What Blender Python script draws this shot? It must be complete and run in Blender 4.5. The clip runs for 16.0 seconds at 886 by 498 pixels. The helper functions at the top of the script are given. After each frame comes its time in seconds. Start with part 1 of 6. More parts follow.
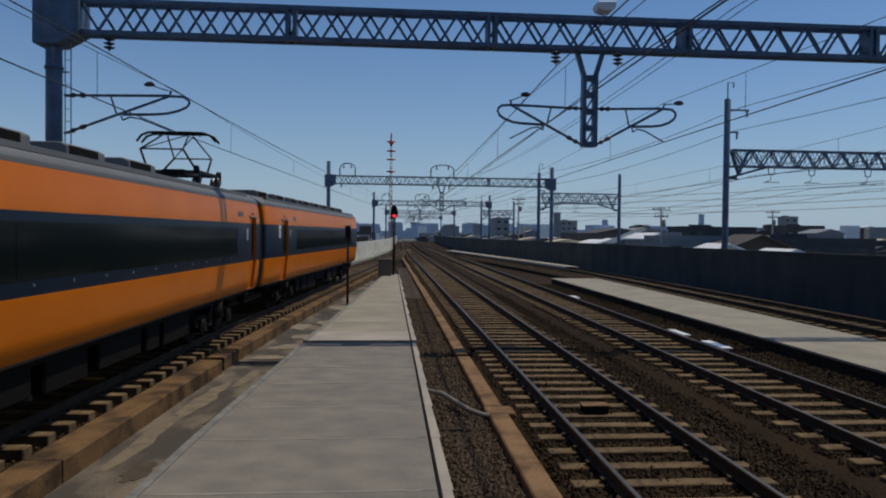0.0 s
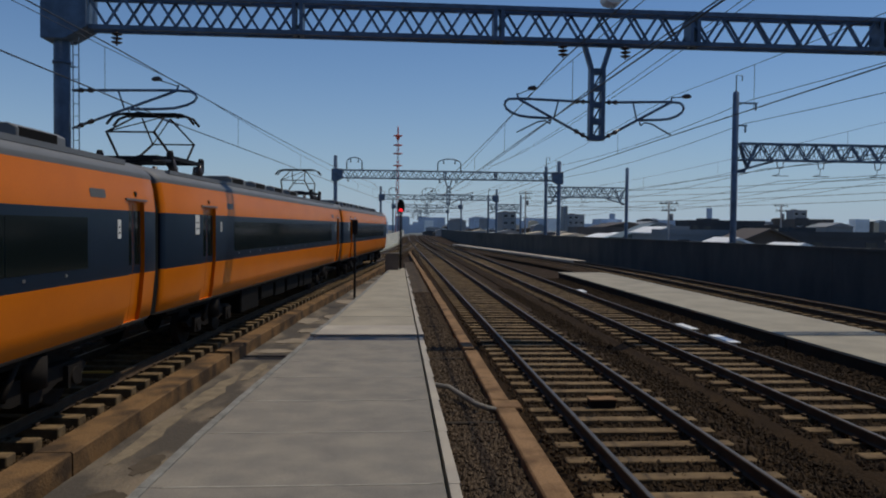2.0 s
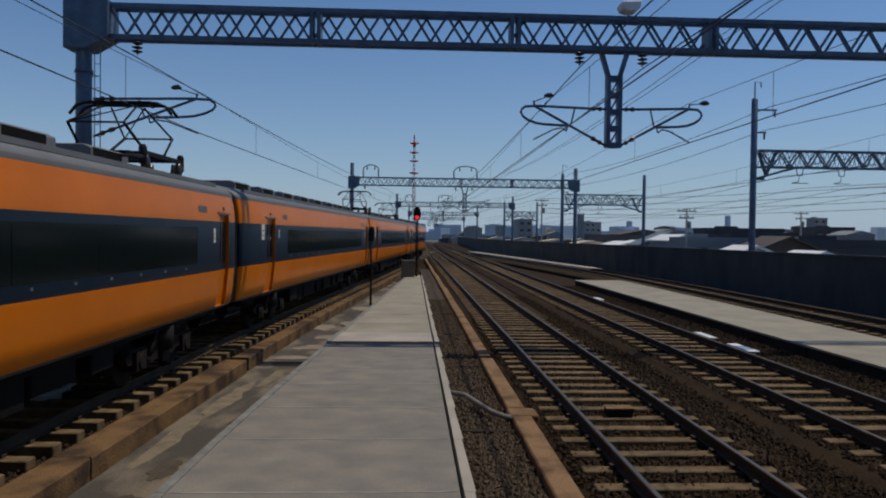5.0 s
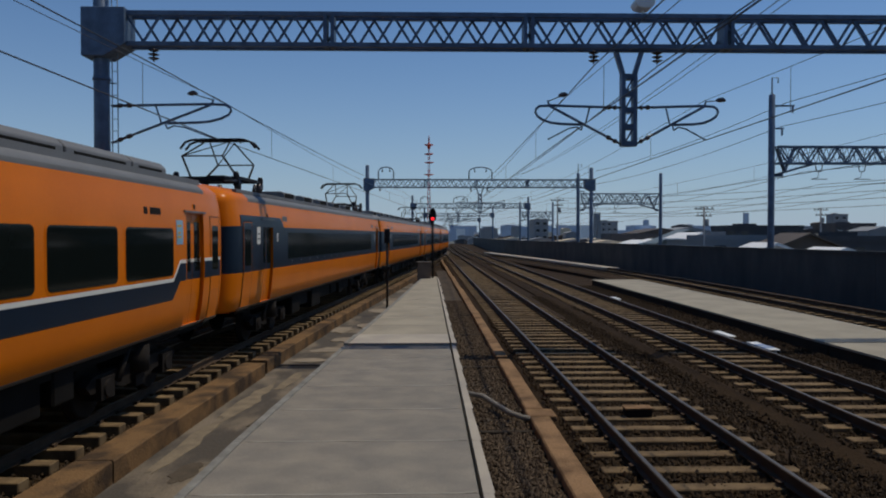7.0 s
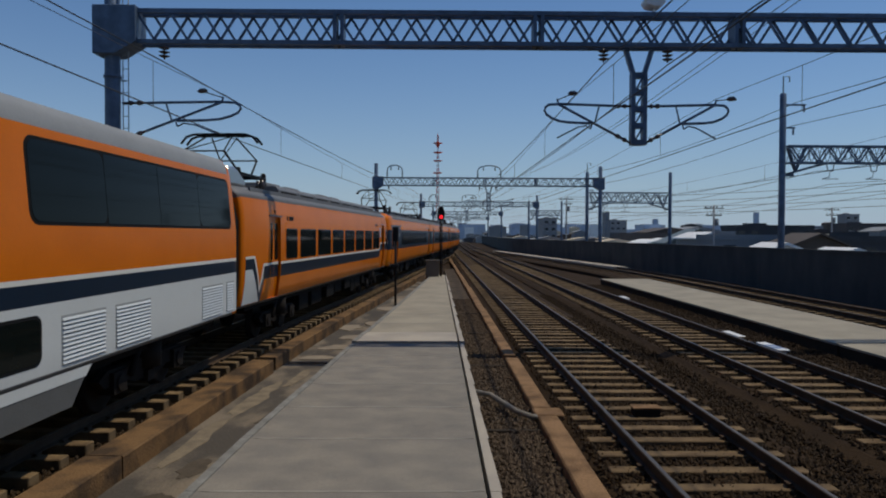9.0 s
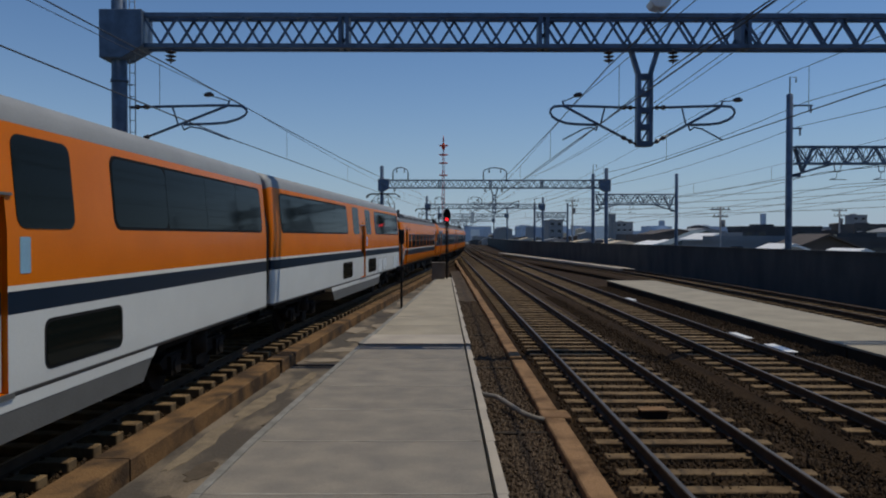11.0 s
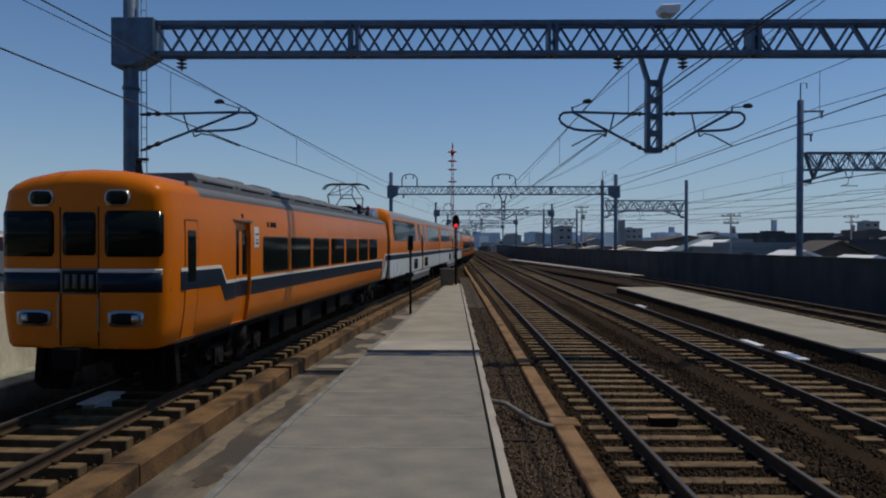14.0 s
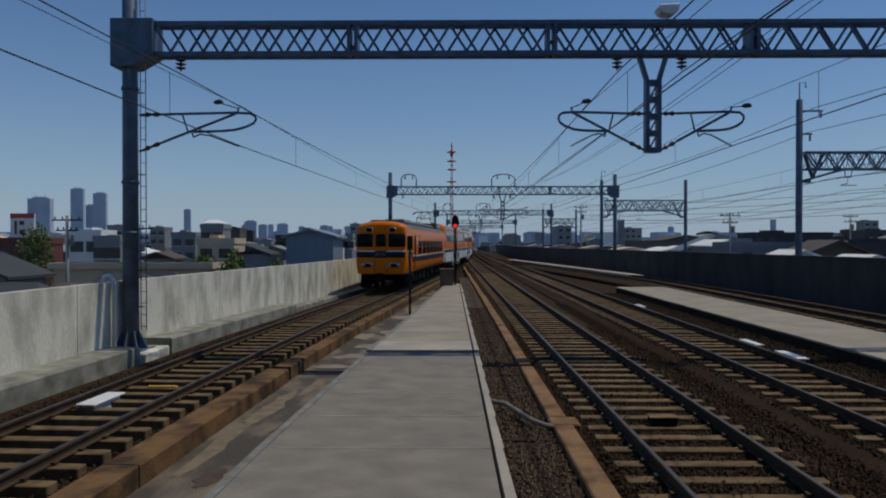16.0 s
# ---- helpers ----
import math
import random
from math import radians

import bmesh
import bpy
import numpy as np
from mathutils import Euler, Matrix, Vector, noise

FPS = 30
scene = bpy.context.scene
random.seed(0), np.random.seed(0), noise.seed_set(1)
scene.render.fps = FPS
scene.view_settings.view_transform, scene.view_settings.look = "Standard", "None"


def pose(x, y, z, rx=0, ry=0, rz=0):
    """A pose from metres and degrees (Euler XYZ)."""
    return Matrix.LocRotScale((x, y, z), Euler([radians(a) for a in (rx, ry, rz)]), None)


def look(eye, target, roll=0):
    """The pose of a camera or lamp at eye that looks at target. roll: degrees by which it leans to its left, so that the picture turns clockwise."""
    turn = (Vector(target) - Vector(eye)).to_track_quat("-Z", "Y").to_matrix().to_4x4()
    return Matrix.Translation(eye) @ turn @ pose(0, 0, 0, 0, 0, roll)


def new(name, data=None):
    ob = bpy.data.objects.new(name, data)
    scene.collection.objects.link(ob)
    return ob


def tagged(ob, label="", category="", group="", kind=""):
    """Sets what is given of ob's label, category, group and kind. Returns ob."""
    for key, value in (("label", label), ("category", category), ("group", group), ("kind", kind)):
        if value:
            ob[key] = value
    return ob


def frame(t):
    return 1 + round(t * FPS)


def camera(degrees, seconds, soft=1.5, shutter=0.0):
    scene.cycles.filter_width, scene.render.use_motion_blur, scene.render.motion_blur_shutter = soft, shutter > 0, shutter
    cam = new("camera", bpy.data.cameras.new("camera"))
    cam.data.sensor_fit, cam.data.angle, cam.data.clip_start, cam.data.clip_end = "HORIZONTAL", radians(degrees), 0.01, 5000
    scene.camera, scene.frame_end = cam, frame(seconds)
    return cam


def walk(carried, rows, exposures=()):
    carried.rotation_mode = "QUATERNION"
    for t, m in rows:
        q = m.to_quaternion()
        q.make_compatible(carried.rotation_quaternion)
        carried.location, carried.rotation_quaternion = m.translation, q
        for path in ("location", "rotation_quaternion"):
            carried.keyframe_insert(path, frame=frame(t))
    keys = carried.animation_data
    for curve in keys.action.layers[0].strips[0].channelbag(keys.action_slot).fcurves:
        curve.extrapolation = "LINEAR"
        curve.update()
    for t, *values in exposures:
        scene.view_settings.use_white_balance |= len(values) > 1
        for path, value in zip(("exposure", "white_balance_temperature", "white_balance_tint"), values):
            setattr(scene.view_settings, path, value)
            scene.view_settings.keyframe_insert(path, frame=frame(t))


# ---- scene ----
cam = camera(64.5, 16.0, soft=2.0)
EYE = (0.0, 0.0, 2.65)
PATH = [  # seconds, yaw, pitch, roll
    (0.0, -4.35, -1.26, -0.68), (0.5, -4.38, -1.31, -0.81), (1.0, -4.32, -1.45, -0.85), (1.5, -4.0, -1.69, -0.65),
    (2.0, -3.79, -1.75, -0.63), (2.5, -3.48, -1.6, -0.63), (3.0, -3.2, -1.3, -0.49), (3.5, -3.02, -1.2, -0.5),
    (6.0, -1.85, -1.15, -0.43), (6.5, -1.42, -1.02, -0.06), (7.0, -1.2, -1.08, 0.0), (7.5, -1.14, -1.13, -0.21),
    (8.0, -0.96, -1.22, -0.39), (8.5, -0.65, -1.35, -0.29), (9.0, -0.51, -1.22, -0.27), (11.5, 0.13, -0.91, -0.12),
    (12.0, 0.4, -0.62, -0.15), (12.5, 0.81, -0.43, 0.12), (13.0, 0.53, -0.5, 0.02), (13.5, 0.63, -0.41, -0.1),
    (14.0, 0.7, -0.52, -0.1), (14.5, 0.63, -0.56, -0.17), (15.0, 0.6, -0.55, -0.11), (15.5, 0.83, -0.34, -0.13),
    (16.0, 0.65, -0.51, 0.0)]
walk(cam, [(t, pose(*EYE, 90 + p, r, y)) for t, y, p, r in PATH], exposures=[(0.0, -0.88, 6500, 10), (12.5, -0.9, 6500, 10), (14.5, -0.98, 6450, 10), (16.0, -1.1, 6400, 10)])

# ---- world and sun ----
SUN_UP, SUN_RIGHT = 66, 73.5          # degrees over the horizon, degrees to the right of straight ahead
world = bpy.data.worlds.new("sky")
scene.world = world
world.use_nodes = True
wn = world.node_tree.nodes
sky = wn.new("ShaderNodeTexSky")
sky.sky_type, sky.sun_disc = "NISHITA", False
sky.sun_elevation, sky.sun_rotation = radians(SUN_UP), radians(SUN_RIGHT)
sky.air_density, sky.dust_density, sky.ozone_density = 1.0, 0.3, 3.0
tint = wn.new("ShaderNodeMix")
tint.data_type, tint.blend_type = "RGBA", "MULTIPLY"
tint.inputs[0].default_value, tint.inputs[7].default_value = 1.0, (0.68, 0.95, 1.2, 1)
world.node_tree.links.new(sky.outputs[0], tint.inputs[6])
# pale blue haze that thickens smoothly towards the horizon
aim, part_z = wn.new("ShaderNodeTexCoord"), wn.new("ShaderNodeSeparateXYZ")
world.node_tree.links.new(aim.outputs["Generated"], part_z.inputs[0])
low, fall, haze = wn.new("ShaderNodeMath"), wn.new("ShaderNodeMath"), wn.new("ShaderNodeMix")
low.operation, low.use_clamp, low.inputs[0].default_value = "SUBTRACT", True, 1.0
world.node_tree.links.new(part_z.outputs[2], low.inputs[1])
fall.operation, fall.inputs[1].default_value = "POWER", 7.0
world.node_tree.links.new(low.outputs[0], fall.inputs[0])
haze.data_type, haze.inputs[7].default_value = "RGBA", (4.9, 6.2, 7.6, 1)
world.node_tree.links.new(fall.outputs[0], haze.inputs[0])
world.node_tree.links.new(tint.outputs[2], haze.inputs[6])
world.node_tree.links.new(haze.outputs[2], wn["Background"].inputs[0])
wn["Background"].inputs[1].default_value = 0.128
sun = new("sun", bpy.data.lights.new("sun", "SUN"))
sun.data.energy, sun.data.angle, sun.data.color = 4.5, radians(0.53), (1.0, 0.90, 0.73)
ca, cb = math.cos(radians(SUN_UP)), math.sin(radians(SUN_UP))
sun.matrix_world = look((0, 0, 60), Vector((0, 0, 60)) - Vector((ca * math.sin(radians(SUN_RIGHT)), ca * math.cos(radians(SUN_RIGHT)), cb)))


# ---- materials ----
def mat(name, base, rough=0.7, metal=0.0, var=0.2, scale=2.0, fine=40.0, bump=0.15, second=None, amount=0.5, moving=False, rnd=0.0, spec=0.5, stretch=(1, 1, 1), edge=(0.35, 0.68)):
    """Base colour broken up by large stains (towards second) and fine grain, with fine relief."""
    m = bpy.data.materials.new(name)
    m.use_nodes = True
    n, l = m.node_tree.nodes, m.node_tree.links
    b = n["Principled BSDF"]
    b.inputs["Roughness"].default_value, b.inputs["Metallic"].default_value = rough, metal
    b.inputs["Specular IOR Level"].default_value = spec
    if moving:
        src = n.new("ShaderNodeTexCoord").outputs["Object"]
    else:
        src = n.new("ShaderNodeNewGeometry").outputs["Position"]
    mp = n.new("ShaderNodeMapping")
    mp.inputs["Scale"].default_value = stretch
    l.new(src, mp.inputs["Vector"])
    big, small = n.new("ShaderNodeTexNoise"), n.new("ShaderNodeTexNoise")
    for t, s, d in ((big, scale, 6.0), (small, fine, 3.0)):
        t.inputs["Scale"].default_value, t.inputs["Detail"].default_value = s, d
        l.new(mp.outputs[0], t.inputs["Vector"])
    ramp = n.new("ShaderNodeValToRGB")
    ramp.color_ramp.elements[0].position, ramp.color_ramp.elements[1].position = edge
    l.new(big.outputs[0], ramp.inputs[0])
    mix = n.new("ShaderNodeMix")
    mix.data_type = "RGBA"
    sec = second or tuple(c * (1 - var) for c in base)
    mix.inputs[6].default_value, mix.inputs[7].default_value = (*base, 1), (*[base[i] + (sec[i] - base[i]) * min(1, amount * 2) for i in range(3)], 1)
    l.new(ramp.outputs[0], mix.inputs[0])
    hsv = n.new("ShaderNodeHueSaturation")
    l.new(mix.outputs[2], hsv.inputs["Color"])
    val = n.new("ShaderNodeMath")
    val.operation = "MULTIPLY_ADD"
    val.inputs[1].default_value, val.inputs[2].default_value = var * 1.6, 1 - var * 0.8
    l.new(small.outputs[0], val.inputs[0])
    last = val
    if rnd:
        info, add = n.new("ShaderNodeObjectInfo"), n.new("ShaderNodeMath")
        add.operation = "MULTIPLY_ADD"
        add.inputs[1].default_value = rnd
        l.new(info.outputs["Random"], add.inputs[0])
        l.new(val.outputs[0], add.inputs[2])
        last = add
    l.new(last.outputs[0], hsv.inputs["Value"])
    l.new(hsv.outputs[0], b.inputs["Base Color"])
    if bump:
        bp = n.new("ShaderNodeBump")
        bp.inputs["Strength"].default_value, bp.inputs["Distance"].default_value = bump, 0.02
        l.new(small.outputs[0], bp.inputs["Height"])
        l.new(bp.outputs[0], b.inputs["Normal"])
    return m


def glow(name, color, strength):
    m = bpy.data.materials.new(name)
    m.use_nodes = True
    b = m.node_tree.nodes["Principled BSDF"]
    b.inputs["Base Color"].default_value = (*color, 1)
    b.inputs["Emission Color"].default_value, b.inputs["Emission Strength"].default_value = (*color, 1), strength
    return m


BALLAST = mat("ballast", (0.040, 0.024, 0.011), 0.95, var=0.55, scale=1.2, fine=26, bump=1.0, second=(0.029, 0.018, 0.009), spec=0.12)
GRAVEL = mat("gravel", (0.095, 0.070, 0.047), 0.95, var=0.6, scale=2.0, fine=30, bump=1.0, second=(0.05, 0.04, 0.03), spec=0.12)
SLEEPER = mat("sleeper", (0.168, 0.114, 0.058), 0.9, var=0.4, scale=5, fine=50, second=(0.085, 0.056, 0.03), rnd=0.3, spec=0.2)
RAIL = mat("rail_steel", (0.085, 0.057, 0.037), 0.75, 0.2, var=0.3, scale=3, fine=60, spec=0.12)
RAILTOP = mat("rail_head", (0.17, 0.15, 0.125), 0.5, 1.0, var=0.1, scale=4, fine=80, bump=0.03)
KERB_DARK = mat("sooty_kerb", (0.18, 0.105, 0.048), 0.95, var=0.5, scale=1.8, fine=30, second=(0.06, 0.04, 0.025), amount=0.5, bump=0.6, edge=(0.4, 0.62), spec=0.12)
LEDGE = mat("ledge_concrete", (0.31, 0.31, 0.26), 0.9, var=0.35, scale=2.0, fine=24, second=(0.14, 0.14, 0.11), amount=0.5, bump=0.35)
SLABGREY = mat("slab_concrete", (0.33, 0.295, 0.225), 0.9, var=0.25, scale=0.9, fine=30, second=(0.25, 0.225, 0.175), bump=0.3, spec=0.3)
KERB = mat("rusty_kerb", (0.25, 0.15, 0.077), 0.9, var=0.5, scale=2.4, fine=34, second=(0.115, 0.068, 0.036), amount=0.5, bump=0.55, edge=(0.42, 0.68), spec=0.12)
WALKWAY = mat("walkway_concrete", (0.222, 0.199, 0.16), 0.9, var=0.5, scale=1.7, fine=70, second=(0.15, 0.137, 0.118), amount=0.5, bump=0.4, rnd=0.12, edge=(0.3, 0.72), stretch=(1, 1.3, 1))
EDGEGREY = mat("edge_concrete", (0.225, 0.22, 0.197), 0.9, var=0.4, scale=4, fine=36, second=(0.13, 0.128, 0.112), amount=0.5, bump=0.35, rnd=0.1)
PALE = mat("pale_concrete", (0.40, 0.355, 0.285), 0.9, var=0.2, scale=1.1, fine=40, second=(0.30, 0.27, 0.23), bump=0.25)
GUTTER = mat("stained_concrete", (0.175, 0.14, 0.098), 0.9, var=0.35, scale=0.9, fine=20, second=(0.06, 0.05, 0.038), amount=0.5, bump=0.5, edge=(0.4, 0.56), stretch=(1.4, 0.7, 1))
WALLC = mat("parapet_concrete", (0.70, 0.685, 0.59), 0.9, var=0.3, scale=1.7, fine=22, second=(0.36, 0.35, 0.285), amount=0.5, bump=0.35, stretch=(1, 1, 0.4), edge=(0.42, 0.68))
# the right parapet faces away from the sun; its shade is in this colour
WALLD = mat("shade_dark_parapet", (0.095, 0.092, 0.085), 0.9, var=0.15, scale=0.8, fine=20, second=(0.062, 0.063, 0.062), stretch=(1, 1, 0.4), spec=0.12)
STEEL = mat("painted_steel", (0.10, 0.15, 0.225), 0.5, 0.15, var=0.3, scale=3, fine=30, second=(0.06, 0.09, 0.135))
DARK = mat("dark_iron", (0.02, 0.02, 0.022), 0.6, 0.2, var=0.3, scale=6, fine=40, spec=0.12)
WIRE = mat("copper_wire", (0.05, 0.055, 0.06), 0.5, 0.4, var=0.1)
PORCELAIN = mat("porcelain", (0.06, 0.045, 0.04), 0.25, var=0.1)
WHITE = mat("white_paint", (0.75, 0.75, 0.73), 0.5, var=0.08, scale=4)
YELLOW = mat("yellow_paint", (0.65, 0.38, 0.05), 0.6, var=0.15)
ORANGE = mat("orange_paint", (0.66, 0.164, 0.004), 0.26, spec=0.12, var=0.05, scale=1.0, fine=20, bump=0.01, moving=True, second=(0.60, 0.148, 0.004))
NAVY = mat("navy_paint", (0.008, 0.018, 0.036), 0.3, spec=0.16, var=0.1, scale=2, fine=20, bump=0.01, moving=True)
CREAM = mat("cream_paint", (0.72, 0.70, 0.64), 0.4, var=0.06, scale=2, fine=20, bump=0.01, moving=True)
BODYWHITE = mat("white_body_paint", (0.61, 0.64, 0.63), 0.35, var=0.06, scale=1.2, fine=20, bump=0.01, moving=True)
ROOFGREY = mat("roof_grey", (0.15, 0.155, 0.16), 0.6, var=0.15, scale=1.5, fine=25, bump=0.05, moving=True)
UNDER = mat("underframe", (0.009, 0.008, 0.007), 0.85, var=0.3, scale=4, fine=30, moving=True, spec=0.12)
BOGIE = mat("bogie_grey", (0.022, 0.018, 0.015), 0.8, 0.1, var=0.3, scale=5, fine=40, moving=True, spec=0.12)
GLASS = mat("tinted_glass", (0.007, 0.010, 0.009), 0.06, var=0.1, scale=1, fine=5, bump=0.0, moving=True, spec=0.09)
BLACK = mat("black_rubber", (0.012, 0.012, 0.012), 0.7, var=0.2, moving=True, spec=0.12)
SILVER = mat("brushed_steel", (0.5, 0.5, 0.5), 0.3, 0.9, var=0.1, moving=True)
NAVYGLASS = mat("navy_band_glass", (0.006, 0.010, 0.010), 0.12, var=0.1, scale=1, fine=5, bump=0.0, moving=True, spec=0.2)
MORTAR = mat("old_mortar", (0.26, 0.215, 0.155), 0.9, var=0.3, scale=3, fine=25, bump=0.3)
# dirty concrete, darkened further for the deep shadow on the low platform's sides
DARKENED = mat("shadow_dark_concrete", (0.042, 0.033, 0.024), 0.95, var=0.3, scale=1.5, fine=20, bump=0.3, spec=0.12)
COVER = mat("gangway_cover", (0.012, 0.013, 0.012), 0.7, var=0.2, scale=2, fine=20, moving=True, spec=0.1)
JOINT = mat("joint_mortar", (0.33, 0.31, 0.26), 0.9, var=0.3, scale=3, fine=25, bump=0.2)
SAND = mat("washed_sand", (0.22, 0.178, 0.12), 0.95, var=0.35, scale=4, fine=40, second=(0.15, 0.122, 0.088), bump=0.3, spec=0.2)
DAMP = mat("damp_stain", (0.095, 0.076, 0.055), 0.9, var=0.3, scale=3, fine=30, bump=0.2, spec=0.2)
LOUVRE = mat("louvre_shade", (0.32, 0.335, 0.33), 0.6, var=0.1, moving=True)
SKIRT = mat("skirt_grey", (0.11, 0.112, 0.108), 0.6, var=0.15, moving=True)


# ---- mesh helpers ----
def box(bm, x0, x1, y0, y1, z0, z1, m=0):
    v = [bm.verts.new(p) for p in ((x0, y0, z0), (x1, y0, z0), (x1, y1, z0), (x0, y1, z0), (x0, y0, z1), (x1, y0, z1), (x1, y1, z1), (x0, y1, z1))]
    for q in ((0, 3, 2, 1), (4, 5, 6, 7), (0, 1, 5, 4), (1, 2, 6, 5), (2, 3, 7, 6), (3, 0, 4, 7)):
        bm.faces.new([v[i] for i in q]).material_index = m
    return v


def tube(bm, pts, r, n=6, caps=True, m=0):
    """A round bar along the points."""
    pts = [Vector(p) for p in pts]
    rings = []
    for i, p in enumerate(pts):
        d = (pts[min(i + 1, len(pts) - 1)] - pts[max(i - 1, 0)]).normalized()
        up = Vector((0, 0, 1)) if abs(d.z) < 0.9 else Vector((0, 1, 0))
        a = d.cross(up).normalized()
        b = d.cross(a)
        rr = r[i] if isinstance(r, (list, tuple)) else r
        rings.append([bm.verts.new(p + rr * (math.cos(2 * math.pi * k / n) * a + math.sin(2 * math.pi * k / n) * b)) for k in range(n)])
    for s, t in zip(rings, rings[1:]):
        for k in range(n):
            f = bm.faces.new((s[k], s[(k + 1) % n], t[(k + 1) % n], t[k]))
            f.material_index, f.smooth = m, n > 5
    if caps:
        bm.faces.new(rings[0][::-1]).material_index = m
        bm.faces.new(rings[-1]).material_index = m


def bar(bm, p, q, w, h):
    """A square bar of width w (sideways) and height h between two points."""
    p, q = Vector(p), Vector(q)
    d = (q - p).normalized()
    up = Vector((0, 1, 0)) if abs(d.y) < 0.9 else Vector((0, 0, 1))
    a = d.cross(up).normalized() * w / 2
    b = up * h / 2
    v = [bm.verts.new(e + s * a + t * b) for e in (p, q) for s, t in ((-1, -1), (1, -1), (1, 1), (-1, 1))]
    for f in ((0, 1, 2, 3), (7, 6, 5, 4), (0, 4, 5, 1), (1, 5, 6, 2), (2, 6, 7, 3), (3, 7, 4, 0)):
        bm.faces.new([v[i] for i in f])


def prism(bm, outline, lo, hi, axis="z", m=0):
    """An outline of 2D points pushed from lo to hi along the axis."""
    def at(p, h):
        return {"z": (p[0], p[1], h), "y": (p[0], h, p[1]), "x": (h, p[0], p[1])}[axis]
    a, b = [bm.verts.new(at(p, lo)) for p in outline], [bm.verts.new(at(p, hi)) for p in outline]
    bm.faces.new(a[::-1]).material_index = m
    bm.faces.new(b).material_index = m
    for i in range(len(a)):
        j = (i + 1) % len(a)
        bm.faces.new((a[i], a[j], b[j], b[i])).material_index = m


def sweep(bm, profile, path, m=0):
    """A closed profile of (sideways, z) carried along path, a list of (x, y, heading)."""
    rings = []
    for x, y, a in path:
        rings.append([bm.verts.new((x + s * math.cos(a), y - s * math.sin(a), z)) for s, z in profile])
    k = len(profile)
    for s, t in zip(rings, rings[1:]):
        for i in range(k):
            bm.faces.new((s[i], s[(i + 1) % k], t[(i + 1) % k], t[i])).material_index = m
    bm.faces.new(rings[0][::-1])
    bm.faces.new(rings[-1])


def mesh_of(bm, name, materials, bevel=0.0):
    if bevel:
        bmesh.ops.bevel(bm, geom=bm.edges[:], offset=bevel, segments=1, affect="EDGES")
    bmesh.ops.recalc_face_normals(bm, faces=bm.faces)
    me = bpy.data.meshes.new(name)
    bm.to_mesh(me)
    bm.free()
    for m in materials if isinstance(materials, (list, tuple)) else [materials]:
        me.materials.append(m)
    return me


def part(name, bm, material, parent=None, label="", bevel=0.0, at=None):
    ob = new(name, mesh_of(bm, name, material, bevel))
    ob.parent = parent
    if at is not None:
        ob.matrix_basis = at
    return tagged(ob, label)


def thing(name, label, category, group="", kind="", at=None):
    ob = tagged(new(name), label, category, group, kind)
    if at is not None:
        ob.matrix_basis = at
    return ob


def piece(name, me, parent, m):
    ob = new(name, me)
    ob.parent, ob.matrix_basis = parent, m
    return ob


def B():
    return bmesh.new()


# ---- the lie of the tracks ----
STEP = 0.5
YS = np.arange(-230, 400, STEP)


def line_of(slope, x, y):
    xs = np.cumsum([slope(v) * STEP for v in YS])
    return xs + x - np.interp(y, YS, xs)


def slope_left(y):
    s = min(0.035 + 0.0028 * max(y - 8, 0), 0.09)
    return s if y < 75 else max(0.09 - 0.07 * (y - 75) / 60, 0.02)


def slope_main(y):
    return 0.0002 * max(y - 100, 0)


def slope_siding(y):
    return -0.1 * min(max((y - 40) / 20, 0), 1)


LINES = {"left": line_of(slope_left, -5.87, 8), "a": line_of(slope_main, 3.3, 8), "b": line_of(slope_main, 7.05, 8), "c": line_of(slope_siding, 15.0, 8)}


def lie(line, y):
    """x and heading (radians to the right) of a track at y."""
    x0, x1 = np.interp(y - 0.5, YS, LINES[line]), np.interp(y + 0.5, YS, LINES[line])
    return float(x0 + x1) / 2, math.atan2(float(x1 - x0), 1.0)


def along(line, y0, y1, off=0.0, step=2.0):
    n = max(1, int(math.ceil((y1 - y0) / step)))
    out = []
    for i in range(n + 1):
        y = y0 + (y1 - y0) * i / n
        x, a = lie(line, y)
        out.append((x + off * math.cos(a), y - off * math.sin(a), a))
    return out


def wall_off(y):
    """How far the left parapet's face stands from the left track's middle."""
    return -float(np.interp(y, [18, 24, 31, 45], [3.12, 3.0, 2.85, 2.7]))


def wall_sweep(bm, profile, y0, y1):
    """A profile measured from the parapet's face, carried along it."""
    n = max(1, int(math.ceil((y1 - y0) / 3)))
    path = []
    for i in range(n + 1):
        y = y0 + (y1 - y0) * i / n
        x, a = lie("left", y)
        path.append((x + wall_off(y) * math.cos(a), y - wall_off(y) * math.sin(a), a))
    sweep(bm, profile, path)


def right_wall_x(y):
    return 22.0 - 0.0875 * min(y, 112) + (0.03 * (y - 112) if y > 112 else 0)


# ---- ground, deck and walls ----
bm = B()
box(bm, -3500, 3500, -2500, 4500, -8.4, -8)
CITYGROUND = mat("town_ground", (0.16, 0.16, 0.155), 0.95, var=0.3, scale=0.02, fine=0.5, bump=0.0, second=(0.09, 0.10, 0.08))
tagged(part("ground", bm, CITYGROUND), "grey town ground far below the railway viaduct", "ground", kind="structure")

bm = B()
ends = [-40, 0, 20, 40, 60, 80, 100, 120, 150, 200, 260]
left = [(lie("left", y)[0] - 3.4, y) for y in ends]
right = [(right_wall_x(y), y) for y in ends[::-1]]
prism(bm, left + right, -2.2, -0.56)
tagged(part("viaduct_deck", bm, BALLAST), "dark brown ballast on a concrete viaduct deck", "ballast bed", kind="structure")

